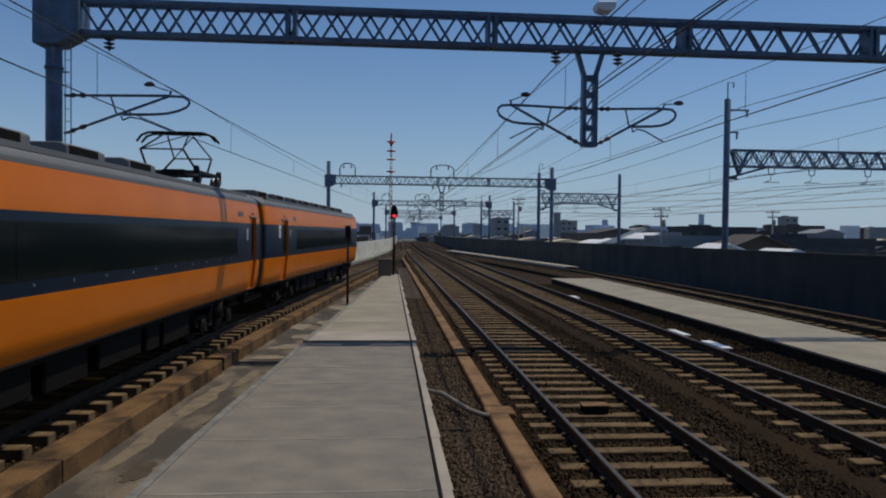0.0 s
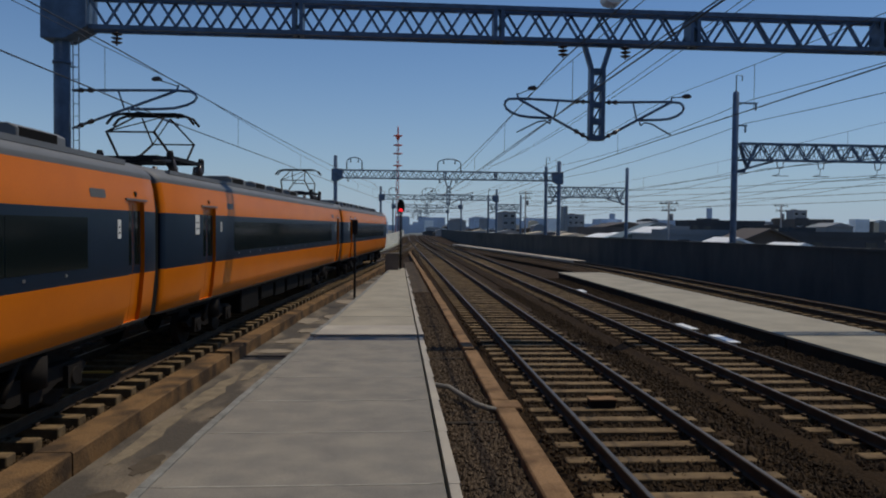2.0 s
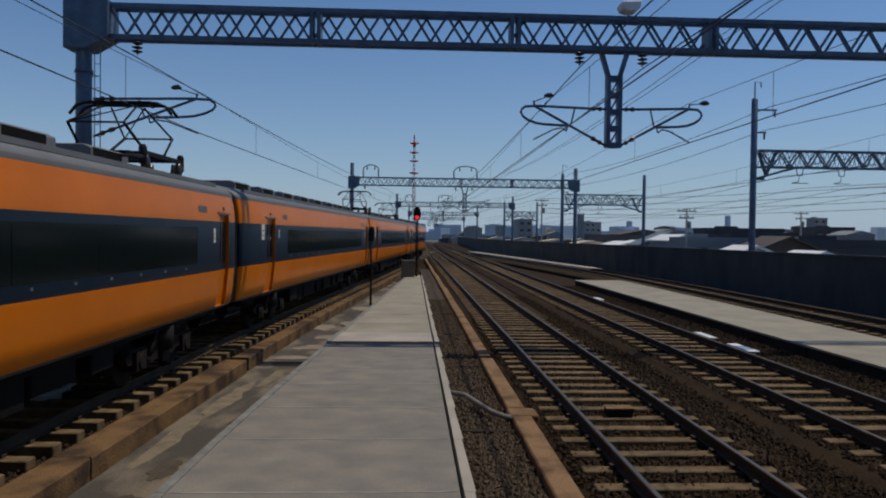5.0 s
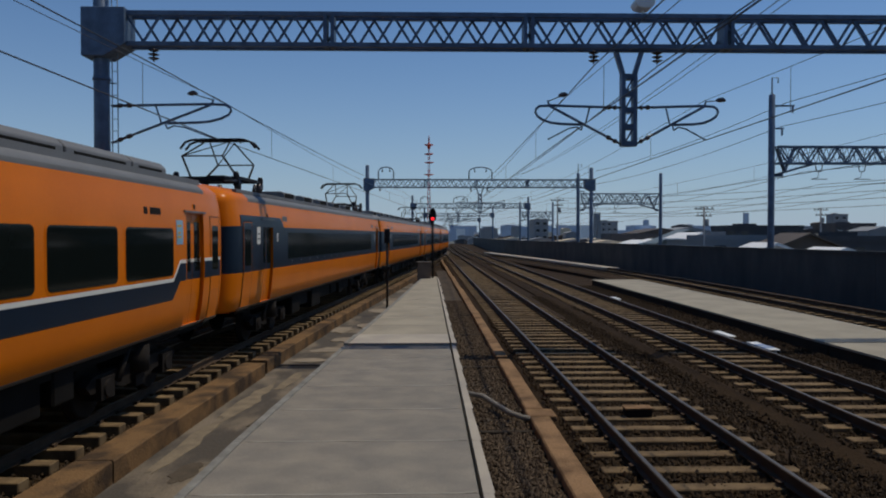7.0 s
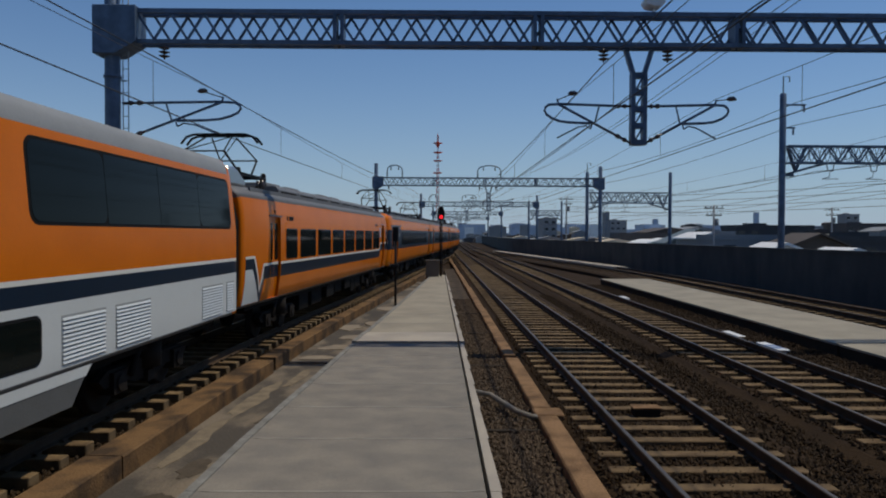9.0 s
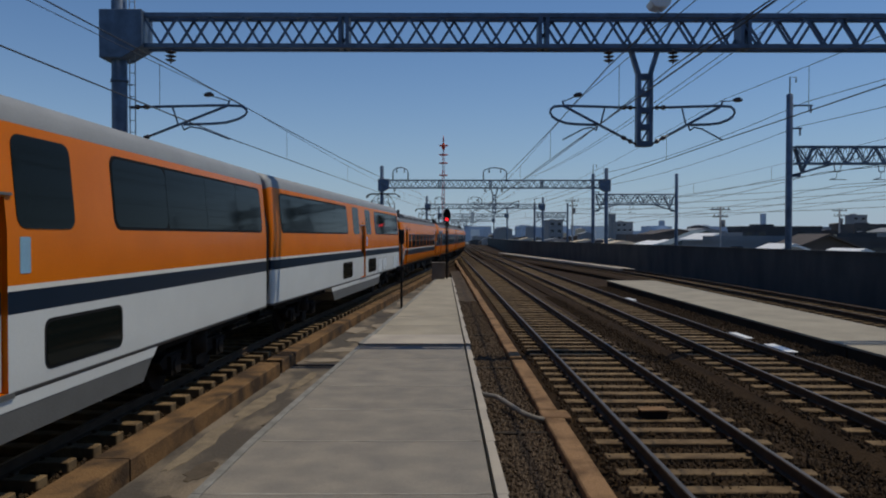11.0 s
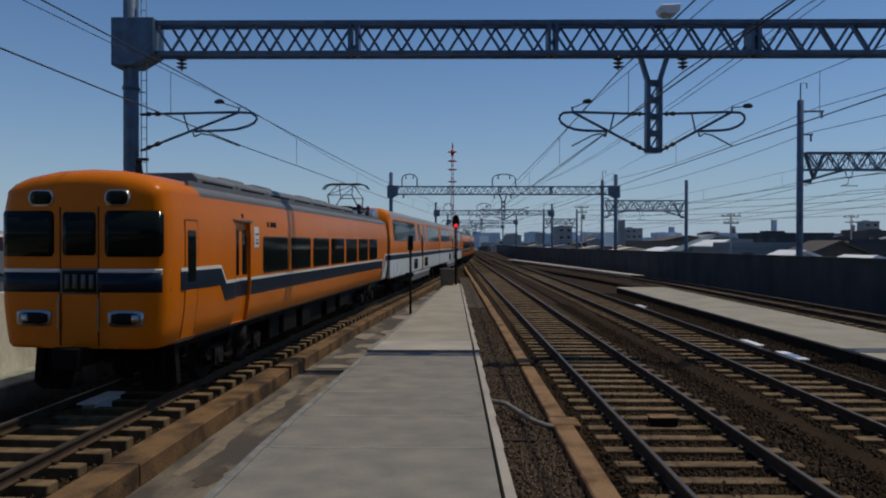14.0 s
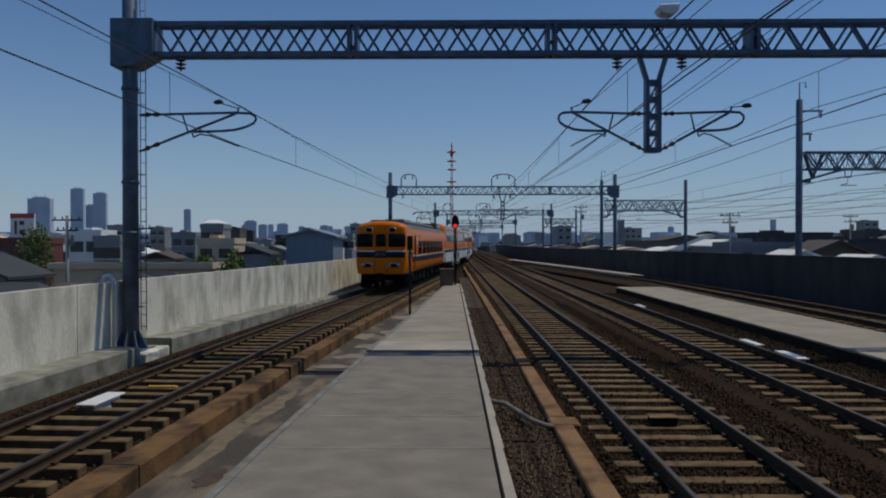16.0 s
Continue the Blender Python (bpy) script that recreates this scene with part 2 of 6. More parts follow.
for line, s0, s1, y0, y1 in (("left", -2.4, 1.36, -14, 118), ("a", -1.37, 1.7, 3, 260), ("b", -1.62, 2.35, 3, 260), ("c", -2.5, 2.6, 8, 104)):
    top = -0.325 if line == "left" else -0.225
    bm = B()
    sweep(bm, [(s0, -0.6), (s1, -0.6), (s1, top - 0.1), (s1 - 0.25, top), (s0 + 0.25, top), (s0, top - 0.1)], along(line, y0, y1, step=3))
    tagged(part("ballast_bed", bm, BALLAST), "bed of dark brown ballast under a track", "ballast bed", kind="structure")

# parapet beside the left track, in cast panels, with a ledge at its foot
wall_left = thing("wall_left", "pale weathered concrete parapet wall with a ledge at its foot", "parapet wall", kind="structure")
edges = [-40, -30, -20, -10, -2, 6, 15.9, 23.8, 29.2, 37, 45, 53, 61, 70, 80, 92, 106, 120, 150, 200, 260]
for y0, y1 in zip(edges, edges[1:]):
    bm = B()
    wall_sweep(bm, [(-0.2, -0.6), (0.0, -0.6), (0.0, 1.66), (-0.2, 1.66)], y0 + 0.012, y1 - 0.012)
    part("panel", bm, WALLC, wall_left)
for y0, y1 in ((-40, 17.2), (18.85, 29.4), (29.5, 45), (45.05, 80), (80.05, 150)):
    bm = B()
    wall_sweep(bm, [(0.005, -0.6), (0.82, -0.6), (0.82, 0.03), (0.79, 0.06), (0.005, 0.06)] if y0 < 29 else [(0.005, -0.6), (0.6, -0.6), (0.6, -0.17), (0.57, -0.14), (0.005, -0.14)], y0, y1)
    part("ledge", bm, LEDGE, wall_left)

wall_right = thing("wall_right", "tall concrete parapet wall beside the far siding, its shade in the dark colour", "parapet wall", kind="structure")
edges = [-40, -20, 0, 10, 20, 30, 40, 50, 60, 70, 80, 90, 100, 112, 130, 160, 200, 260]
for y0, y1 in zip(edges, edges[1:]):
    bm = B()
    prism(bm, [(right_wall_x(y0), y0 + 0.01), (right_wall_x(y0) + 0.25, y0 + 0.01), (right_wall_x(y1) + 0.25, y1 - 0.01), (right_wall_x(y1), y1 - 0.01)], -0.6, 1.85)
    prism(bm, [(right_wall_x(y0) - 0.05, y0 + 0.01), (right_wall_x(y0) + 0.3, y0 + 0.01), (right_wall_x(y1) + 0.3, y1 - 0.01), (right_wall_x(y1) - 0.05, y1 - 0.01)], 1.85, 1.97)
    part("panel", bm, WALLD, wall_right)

# ---- tracks ----
RAILSHAPE = [(-0.064, -0.15), (0.064, -0.15), (0.064, -0.138), (0.012, -0.125), (0.012, -0.045), (0.034, -0.035), (0.034, -0.006), (0.026, 0.0), (-0.026, 0.0), (-0.034, -0.006), (-0.034, -0.035), (-0.012, -0.045), (-0.012, -0.125), (-0.064, -0.138)]
bm = B()
box(bm, -1.2, 1.2, -0.105, 0.105, -0.32, -0.165)
SLEEPERMESH = mesh_of(bm, "sleeper", SLEEPER, 0.012)
bm = B()
box(bm, -0.09, 0.09, -0.07, 0.07, -0.165, -0.15)
for s in (-1, 1):
    box(bm, s * 0.085 - 0.03, s * 0.085 + 0.03, -0.05, 0.05, -0.15, -0.118)
CLIPMESH = mesh_of(bm, "fastening", RAIL)


def track(line, y0, y1, near, label):
    t = thing("track", label, "railway track", "tracks", "structure")
    for s in (-0.75, 0.75):
        bm = B()
        sweep(bm, RAILSHAPE, along(line, y0, y1, s))
        rail = part("rail", bm, RAIL, t)
        bm = B()
        sweep(bm, [(-0.024, -0.002), (0.024, -0.002), (0.024, 0.003), (-0.024, 0.003)], along(line, y0, y1, s))
        part("running_surface", bm, RAILTOP, rail, "bright worn top of the rail")
    y, far = y0, B()
    while y < y1:
        x, a = lie(line, y)
        if y < near:
            piece("sleeper", SLEEPERMESH, t, pose(x, y, random.uniform(-0.012, 0.008), 0, 0, -math.degrees(a) + random.uniform(-0.8, 0.8)))
            if y < 32:
                for s in (-0.75, 0.75):
                    piece("fastening", CLIPMESH, t, pose(x + s, y, 0, 0, 0, -math.degrees(a)))
        elif y < 130:
            box(far, x - 1.2, x + 1.2, y - 0.105, y + 0.105, -0.32, -0.165)
        y += 0.6
    tagged(part("far_sleepers", far, SLEEPER, t), kind="stuff")
    return t


track("left", -14, 118, 60, "railway track with concrete sleepers beside the pale parapet")
track("a", 3, 260, 64, "railway track with worn sleepers and bright rails beside the walkway")
track("b", 3, 260, 64, "second railway track with worn sleepers and bright rails")
track("c", 8, 104, 50, "siding track beside the dark parapet wall")

# kerbs either side of the walkway
kerb_right = thing("kerb", "rust-stained concrete kerb beside the main track", "kerb", "kerbs", "structure")
for y0, y1, x0, x1 in ((3, 11.0, 1.6, 1.92), (11.02, 11.5, 1.58, 2.05), (11.52, 16.2, 1.6, 1.9), (16.6, 27, 1.6, 1.88), (27.05, 38, 1.58, 1.86), (38.05, 50, 1.55, 1.82), (50.05, 66, 1.5, 1.76), (66.05, 85, 1.45, 1.7)):
    bm = B()
    box(bm, x0, x1, y0, y1, -0.6, -0.2)
    part("kerbstone", bm, KERB, kerb_right, bevel=0.02)
kerb_left = thing("kerb", "rust-stained concrete kerb beside the train's track", "kerb", "kerbs", "structure")
for y0, y1, s0, s1 in ((-10, 2, 1.36, 1.83), (2.02, 9, 1.36, 1.83), (9.02, 15.9, 1.36, 1.84), (16.2, 24, 1.42, 1.8), (24.03, 34, 1.42, 1.78), (34.03, 46, 1.42, 1.76), (46.03, 60, 1.4, 1.72)):
    bm = B()
    sweep(bm, [(s0, -0.7), (s1, -0.7), (s1, -0.22), (s1 - 0.02, -0.2), (s0, -0.2)], along("left", y0, y1, step=3))
    part("kerbstone", bm, KERB_DARK, kerb_left)

# stained gutter floor and the walkway
bm = B()
gut = [(-4.2, 2), (-4.2, 8), (lie("left", 20)[0] + 1.75, 20), (lie("left", 34)[0] + 1.74, 34), (lie("left", 46)[0] + 1.7, 46), (0.5, 46), (0.5, 2)]
prism(bm, gut, -1.0, -0.5)
tagged(part("gutter_floor", bm, GUTTER), "brown stained concrete gutter floor", "gutter", kind="structure")
bm = B()
prism(bm, [(0.71, 2), (1.59, 2), (1.5, 60), (0.66, 60)], -0.6, -0.34)
tagged(part("gravel_ditch", bm, GRAVEL), "dark brown gravel between walkway and kerb", "gravel", kind="structure")

WL = [(2.0, -2.68), (8.1, -2.62), (10.4, -2.5), (12.0, -2.4), (14.2, -2.27), (17.4, -2.08), (22.3, -1.76), (34.0, -1.05), (46.0, -0.35)]


def walk_left(y):
    return float(np.interp(y, [p[0] for p in WL], [p[1] for p in WL]))


walkway = thing("walkway", "long narrow grey concrete walkway between the tracks", "walkway", kind="structure")
joints = [2.0, 5.4, 7.3, 9.2, 10.9, 12.6, 14.1, 15.5, 17.3, 18.9, 21.0, 23.4, 26.2, 29.5, 33.5, 38.5, 46.0]
for i, (y0, y1) in enumerate(zip(joints, joints[1:])):
    top = -0.05 if y0 < 17 else -0.0 if y0 < 18 else -0.03
    bm = B()
    prism(bm, [(walk_left(y0) + 0.12, y0 + 0.004), (0.53, y0 + 0.004), (0.53, y1 - 0.004), (walk_left(y1) + 0.12, y1 - 0.004)], -0.6, top)
    part("slab", bm, PALE if 17 < y0 < 18 else SLABGREY if y0 > 18 else WALKWAY, walkway)
    bm = B()
    prism(bm, [(walk_left(y0), y0 + 0.004), (walk_left(y0) + 0.112, y0 + 0.004), (walk_left(y1) + 0.112, y1 - 0.004), (walk_left(y1), y1 - 0.004)], -0.6, top + 0.006)
    part("edge_stone", bm, EDGEGREY, walkway)
    bm = B()
    prism(bm, [(0.575, y0 + 0.004), (0.70, y0 + 0.004), (0.70 - 0.002 * y1, y1 - 0.004), (0.575, y1 - 0.004)], -0.6, top + 0.004)
    part("edge_stone", bm, PALE, walkway)

for y0 in joints[2:12]:
    bm = B()
    w = 0.018 + 0.012 * (y0 % 1.0)
    prism(bm, [(walk_left(y0) + 0.2, y0 - w), (0.3, y0 - w * 0.6), (0.5, y0 + w), (-0.6, y0 + w * 0.5), (walk_left(y0) + 0.4, y0 + w)], -0.2, (-0.0 if 17 < y0 < 18 else -0.03 if y0 > 18 else -0.05) + 0.004)
    part("joint_mortar", bm, JOINT, walkway)

# low platform between the second track and the siding
low_platform = thing("low_platform", "low pale concrete platform between two tracks", "platform", kind="structure")
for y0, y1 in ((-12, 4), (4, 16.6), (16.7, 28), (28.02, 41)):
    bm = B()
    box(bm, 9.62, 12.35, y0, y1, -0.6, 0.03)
    part("platform_wall", bm, DARKENED, low_platform)
    bm = B()
    box(bm, 9.57, 12.4, y0, y1, 0.03, 0.08)
    part("slab", bm, SLABGREY, low_platform)
far_slab = thing("far_walkway", "pale concrete walkway strip at the foot of the far wall", "walkway", kind="structure")
for y0, y1 in ((58, 70), (70.2, 88), (88.2, 112)):
    bm = B()
    prism(bm, [(14.6 - 0.105 * (y0 - 58), y0), (15.9 - 0.105 * (y0 - 58), y0), (15.9 - 0.105 * (y1 - 58), y1), (14.6 - 0.105 * (y1 - 58), y1)], -0.6, 0.0)
    part("slab", bm, PALE, far_slab)
# the passenger platform's end, under the viewer
bm = B()
prism(bm, [(-3.2, -30), (1.5, -30), (1.4, 2.0), (-2.7, 2.0)], -0.6, 1.1)
tagged(part("passenger_platform", bm, WALKWAY, bevel=0.02), "end of the raised concrete passenger platform", "platform", kind="structure")
# unseen shell added behind the viewer: it blocks sky light and closes the place
hall = thing("sky_blocker", "unseen dark grey shell over the tracks, added to block the sky", "station hall", kind="structure")
BLOCKERM = mat("blocker_concrete", (0.13, 0.125, 0.115), 0.9, var=0.25, scale=0.4, fine=6, bump=0.2, second=(0.09, 0.087, 0.08), spec=0.2)
for nm, a in (("blocker_wall", (-14.0, -13.5, -170, -9, -8, 11.0)), ("blocker_wall", (26.5, 27.0, -170, -9, -8, 11.0)), ("blocker_wall", (-14.0, 27.0, -170.5, -170.01, -8, 11.0)),
              ("blocker_roof", (-14.0, 27.0, -170.5, -9, 11.01, 11.5)), ("fascia", (-14.0, 27.0, -8.99, -8.6, 8.2, 12.6))):
    bm = B()
    box(bm, *a)
    part(nm, bm, BLOCKERM, hall)
# mortar spilt on the gutter floor
rng = random.Random(11)
for x, y, w, l in ((-2.75, 19.3, 0.5, 0.5), (-2.5, 21.2, 0.6, 0.45), (-2.95, 23.5, 0.5, 0.9), (-2.2, 24.6, 0.35, 0.7), (-3.0, 17.7, 0.6, 0.35), (-2.05, 29.5, 0.5, 0.9), (-1.75, 33.0, 0.4, 1.2)):
    bm = B()
    prism(bm, [(x + w * rng.uniform(0.6, 1.1) * math.cos(a), y + l * rng.uniform(0.6, 1.1) * math.sin(a)) for a in [2 * math.pi * i / 14 for i in range(14)]], -0.52, -0.5 + rng.uniform(0.006, 0.02))
    tagged(part("mortar_patch", bm, MORTAR), "pale spilt mortar patch on the gutter floor", "mortar", "mortar patches")
for x, y, w, l, tilt, m, label in ((-3.62, 10.6, 0.16, 1.5, 0.05, SAND, "washed sand streak along the kerb"), (-3.42, 13.4, 0.2, 1.7, 0.06, SAND, "washed sand streak along the kerb"), (-3.0, 15.3, 0.14, 1.0, 0.07, SAND, "washed sand streak along the kerb"),
                                   (-2.95, 9.2, 0.16, 0.55, 0.05, SAND, "pale dried rim of a puddle"), (-3.22, 9.35, 0.2, 0.42, 0.05, DAMP, "dark damp stain on the gutter floor"), (-3.3, 8.0, 0.3, 0.5, 0.05, DAMP, "dark damp stain on the gutter floor"), (-2.8, 12.2, 0.2, 0.9, 0.06, DAMP, "dark damp stain on the gutter floor")):
    bm = B()
    ring = [(w * rng.uniform(0.55, 1.15) * math.cos(a), l * rng.uniform(0.7, 1.1) * math.sin(a)) for a in [2 * math.pi * i / 18 for i in range(18)]]
    prism(bm, [(x + p + q * tilt, y + q) for p, q in ring], -0.52, -0.5 + rng.uniform(0.004, 0.008))
    tagged(part("stain_patch", bm, m), label, "stain", "gutter stains")


def stones(name, x0, x1, y0, y1, z, n, m, seed, label, line=None):
    """Loose broken stones, each a small uneven eight-sided lump."""
    g = np.random.RandomState(seed)
    y = y0 + (y1 - y0) * g.rand(n) ** 1.5
    x = x0 + (x1 - x0) * g.rand(n)
    if line:
        x = x + np.interp(y, YS, LINES[line])
    size = g.uniform(0.018, 0.042, n)
    corners = np.array([(1, 0, 0), (-1, 0, 0), (0, 1, 0), (0, -1, 0), (0, 0, 1), (0, 0, -1)], float)
    v = corners[None] * size[:, None, None] * g.uniform(0.6, 1.3, (n, 6, 1)) + g.uniform(-0.25, 0.25, (n, 6, 3)) * size[:, None, None]
    v += np.stack([x, y, z + g.uniform(-0.012, 0.03, n)], -1)[:, None]
    f = np.array([(0, 2, 4), (2, 1, 4), (1, 3, 4), (3, 0, 4), (2, 0, 5), (1, 2, 5), (3, 1, 5), (0, 3, 5)])
    faces = (f[None] + 6 * np.arange(n)[:, None, None]).reshape(-1, 3)
    me = bpy.data.meshes.new(name)
    me.from_pydata(v.reshape(-1, 3).tolist(), [], faces.tolist())
    me.materials.append(m)
    tagged(new(name, me), label, "ballast stones", kind="stuff")


DITCH = mat("ditch_stone", (0.14, 0.10, 0.065), 0.95, var=0.5, scale=14, fine=50, bump=0.2, second=(0.06, 0.043, 0.03), spec=0.12)
STONE = mat("ballast_stone", (0.052, 0.032, 0.015), 0.95, var=0.5, scale=14, fine=50, bump=0.2, second=(0.04, 0.03, 0.022), spec=0.12)
stones("ditch_gravel", 0.72, 1.58, 6.2, 32, -0.335, 9000, DITCH, 1, "brown broken gravel in the ditch")
stones("track_ballast", -1.3, 1.5, 6.0, 24, -0.222, 12000, STONE, 2, "brown ballast stones between the sleepers", "a")
stones("track_ballast", -1.35, 1.5, 8.0, 28, -0.222, 9000, STONE, 3, "brown ballast stones between the sleepers", "b")
stones("track_ballast", -1.9, 1.35, 7.0, 26, -0.315, 9000, STONE, 4, "brown ballast stones between the sleepers", "left")
# low dividers across the ditch
for y in (10.5, 15.7, 20.9, 26.1):
    bm = B()
    box(bm, 0.72, 1.58, y - 0.05, y + 0.05, -0.5, -0.29)
    tagged(part("ditch_divider", bm, DARKENED, bevel=0.01), "dark concrete divider across the gravel ditch", "divider", "ditch dividers")
# drain between the two main tracks
drain = thing("drain_channel", "dark narrow drain channel between the main tracks", "drain", kind="structure")
for x0, x1 in ((4.98, 5.1), (5.38, 5.5)):
    bm = B()
    box(bm, x0, x1, 3, 90, -0.6, -0.33)
    part("drain_edge", bm, BALLAST, drain)
bm = B()
box(bm, 5.1, 5.38, 3, 90, -0.6, -0.38)
part("drain_floor", bm, BALLAST, drain)
stones("track_ballast", 4.6, 5.75, 6.5, 34, -0.315, 8000, STONE, 5, "brown ballast stones between the two main tracks")
stones("track_ballast", 8.6, 9.56, 9.0, 40, -0.222, 7000, STONE, 6, "brown ballast stones beside the low platform")


# ---- overhead line structures ----
def truss(parent, y, x0, x1, z0, z1, pitch, splices=(), depth=0.32, w=0.11, lattice_w=0.06, single=False):
    """A lattice beam across the tracks: four chords and zigzag bracing on both faces."""
    for dy in (-depth / 2, depth / 2):
        for z, nm in ((z0 + w / 2, "bottom_chord"), (z1 - w / 2, "top_chord")):
            bm = B()
            box(bm, x0, x1, y + dy - w / 2, y + dy + w / 2, z - w / 2, z + w / 2)
            part(nm, bm, STEEL, parent)
        bm = B()
        n = max(1, int(round((x1 - x0) / pitch)))
        p = (x1 - x0) / n
        late = 0.38 * p if dy > 0 else 0.0
        for i in range(n if dy < 0 else n - 1):
            a, m, c = x0 + late + i * p, x0 + late + (i + 0.5) * p, x0 + late + (i + 1) * p
            for e, g in (((a, y + dy, z1 - w), (m, y + dy, z0 + w)), ((m, y + dy, z0 + w), (c, y + dy, z1 - w))):
                bar(bm, e, g, lattice_w, 0.04)
                if single:
                    part("brace", bm, STEEL, parent)
                    bm = B()
        if single:
            bm.free()
        else:
            tagged(part("bracing", bm, STEEL, parent), kind="stuff")
    bm = B()
    n = max(1, int((x1 - x0) / (pitch * 1.5)))
    for i in range(n + 1):
        x = x0 + (x1 - x0) * i / n
        for z in (z0 + w / 2, z1 - w / 2):
            bar(bm, (x, y - depth / 2, z), (x, y + depth / 2, z), 0.05, 0.05)
    tagged(part("cross_bracing", bm, STEEL, parent), kind="stuff")
    for x in splices:
        bm = B()
        for dx in (-0.09, 0.09):
            box(bm, x + dx - 0.045, x + dx + 0.045, y - depth / 2 - 0.07, y + depth / 2 + 0.07, z0 + 0.005, z1 - 0.005)
        part("splice_plate", bm, STEEL, parent)


def insulator(parent, x, y, z, n=3, r=0.14):
    """A string of porcelain discs that hangs down from z."""
    bm = B()
    tube(bm, [(x, y, z), (x, y, z - 0.1 * n - 0.05)], 0.02)
    for i in range(n):
        c = z - 0.06 - 0.1 * i
        tube(bm, [(x, y, c + 0.03), (x, y, c), (x, y, c - 0.035)], [0.03, r, r * 0.5], 10)
    part("insulator", bm, PORCELAIN, parent)


def bracket(parent, x, y, s, reach, clamp=(2.2, 6.25)):
    """A hinged cantilever of bent tubes; s is the side, reach the distance of its tip from the post."""
    k = reach / 3.2
    def P(dx, z):
        return (x + s * dx * k, y, z)
    bm = B()
    tube(bm, [P(0.75, 5.95), P(2.6, 5.99), P(3.05, 5.97), P(3.17, 5.9), P(3.2, 5.82), P(3.13, 5.72), P(2.95, 5.63), P(2.65, 5.55), P(2.3, 5.52), P(1.55, 5.5)], 0.034, 8)
    tube(bm, [P(0.75, 5.24), P(2.7, 5.98)], 0.034, 8)
    tube(bm, [P(1.25, 5.96), P(1.4, 5.51)], 0.022)
    tube(bm, [P(2.7, 5.98), P(2.75, 6.12)], 0.025)
    arm = part("cantilever", bm, STEEL, parent)
    for a, b in (((0.12, 5.94), (0.75, 5.95)), ((0.12, 5.0), (0.75, 5.24))):
        bm = B()
        pts = [tuple(Vector(P(*a)).lerp(Vector(P(*b)), f)) for f in (0, 0.25, 0.3, 0.4, 0.45, 0.6, 0.65, 0.8, 0.85, 1)]
        tube(bm, pts, [0.03, 0.03, 0.06, 0.06, 0.035, 0.035, 0.06, 0.06, 0.03, 0.03], 8)
        part("arm_insulator", bm, PORCELAIN, arm)
    bm = B()
    tube(bm, [P(1.55, 5.36), P(1.72, 5.44), P(2.0, 5.40), P(2.75, 5.12)], 0.02)
    tube(bm, [P(1.5, 5.5), P(1.55, 5.36)], 0.02)
    part("steady_arm", bm, STEEL, arm)
    bm = B()
    c = P(*clamp)
    tube(bm, [(c[0] - 0.12, y, c[2]), (c[0] - 0.05, y, c[2] + 0.01), (c[0] + 0.05, y, c[2] + 0.02), (c[0] + 0.13, y, c[2])], [0.025, 0.06, 0.065, 0.025], 8)
    tube(bm, [(c[0], y, c[2]), P(2.72, 6.1)], 0.014)
    part("wire_clamp", bm, PORCELAIN, arm)


def drop_post(parent, x, y, z0, z1):
    """A hanging lattice post held by two splayed legs."""
    bm = B()
    zs = z1 - 0.62
    for s in (-1, 1):
        bar(bm, (x + s * 0.34, y, z1), (x + s * 0.15, y, zs), 0.1, 0.16)
        box(bm, x + s * 0.15 - 0.05, x + s * 0.15 + 0.05, y - 0.12, y + 0.12, z0, zs)
    n = 4
    for i in range(n + 1):
        c = z0 + 0.06 + (zs - z0 - 0.12) * i / n
        box(bm, x - 0.1, x + 0.1, y - 0.1, y + 0.1, c - 0.07, c + 0.07)
    for i in range(n):
        a, c = z0 + 0.06 + (zs - z0 - 0.12) * i / n, z0 + 0.06 + (zs - z0 - 0.12) * (i + 1) / n
        bar(bm, (x - 0.12, y - 0.08, a), (x + 0.12, y - 0.08, c), 0.04, 0.03)
    part("drop_post", bm, STEEL, parent, "riveted hanging steel post")


def hoop(parent, x, y, z, w, h):
    bm = B()
    pts = [(x - w / 2, y, z), (x - w / 2, y, z + h * 0.6)]
    pts += [(x - w / 2 * math.cos(a), y, z + h * 0.6 + h * 0.4 * math.sin(a)) for a in [math.pi * i / 8 for i in range(1, 8)]]
    pts += [(x + w / 2, y, z + h * 0.6), (x + w / 2, y, z)]
    tube(bm, pts, 0.06)
    for dx in (-w / 4, w / 4):
        tube(bm, [(x + dx, y, z + h * 0.95), (x + dx, y, z + h * 0.6)], [0.03, 0.08])
    part("hoop", bm, STEEL, parent)


def pole(parent, x, y, z0, z1, r=0.2):
    bm = B()
    tube(bm, [(x, y, z0), (x, y, z1), (x, y, z1 + 0.06)], [r, r * 0.92, r * 0.6], 16)
    return part("pole", bm, STEEL, parent)


def left_gantry_end(parent, x, y):
    bm = B()
    prism(bm, [(x - 0.36, 7.12), (x + 0.2, 7.12), (x + 0.72, 7.42), (x + 0.72, 8.33), (x - 0.36, 8.33)], y - 0.34, y + 0.34, "y")
    part("end_box", bm, STEEL, parent, "plated steel end box", bevel=0.015)


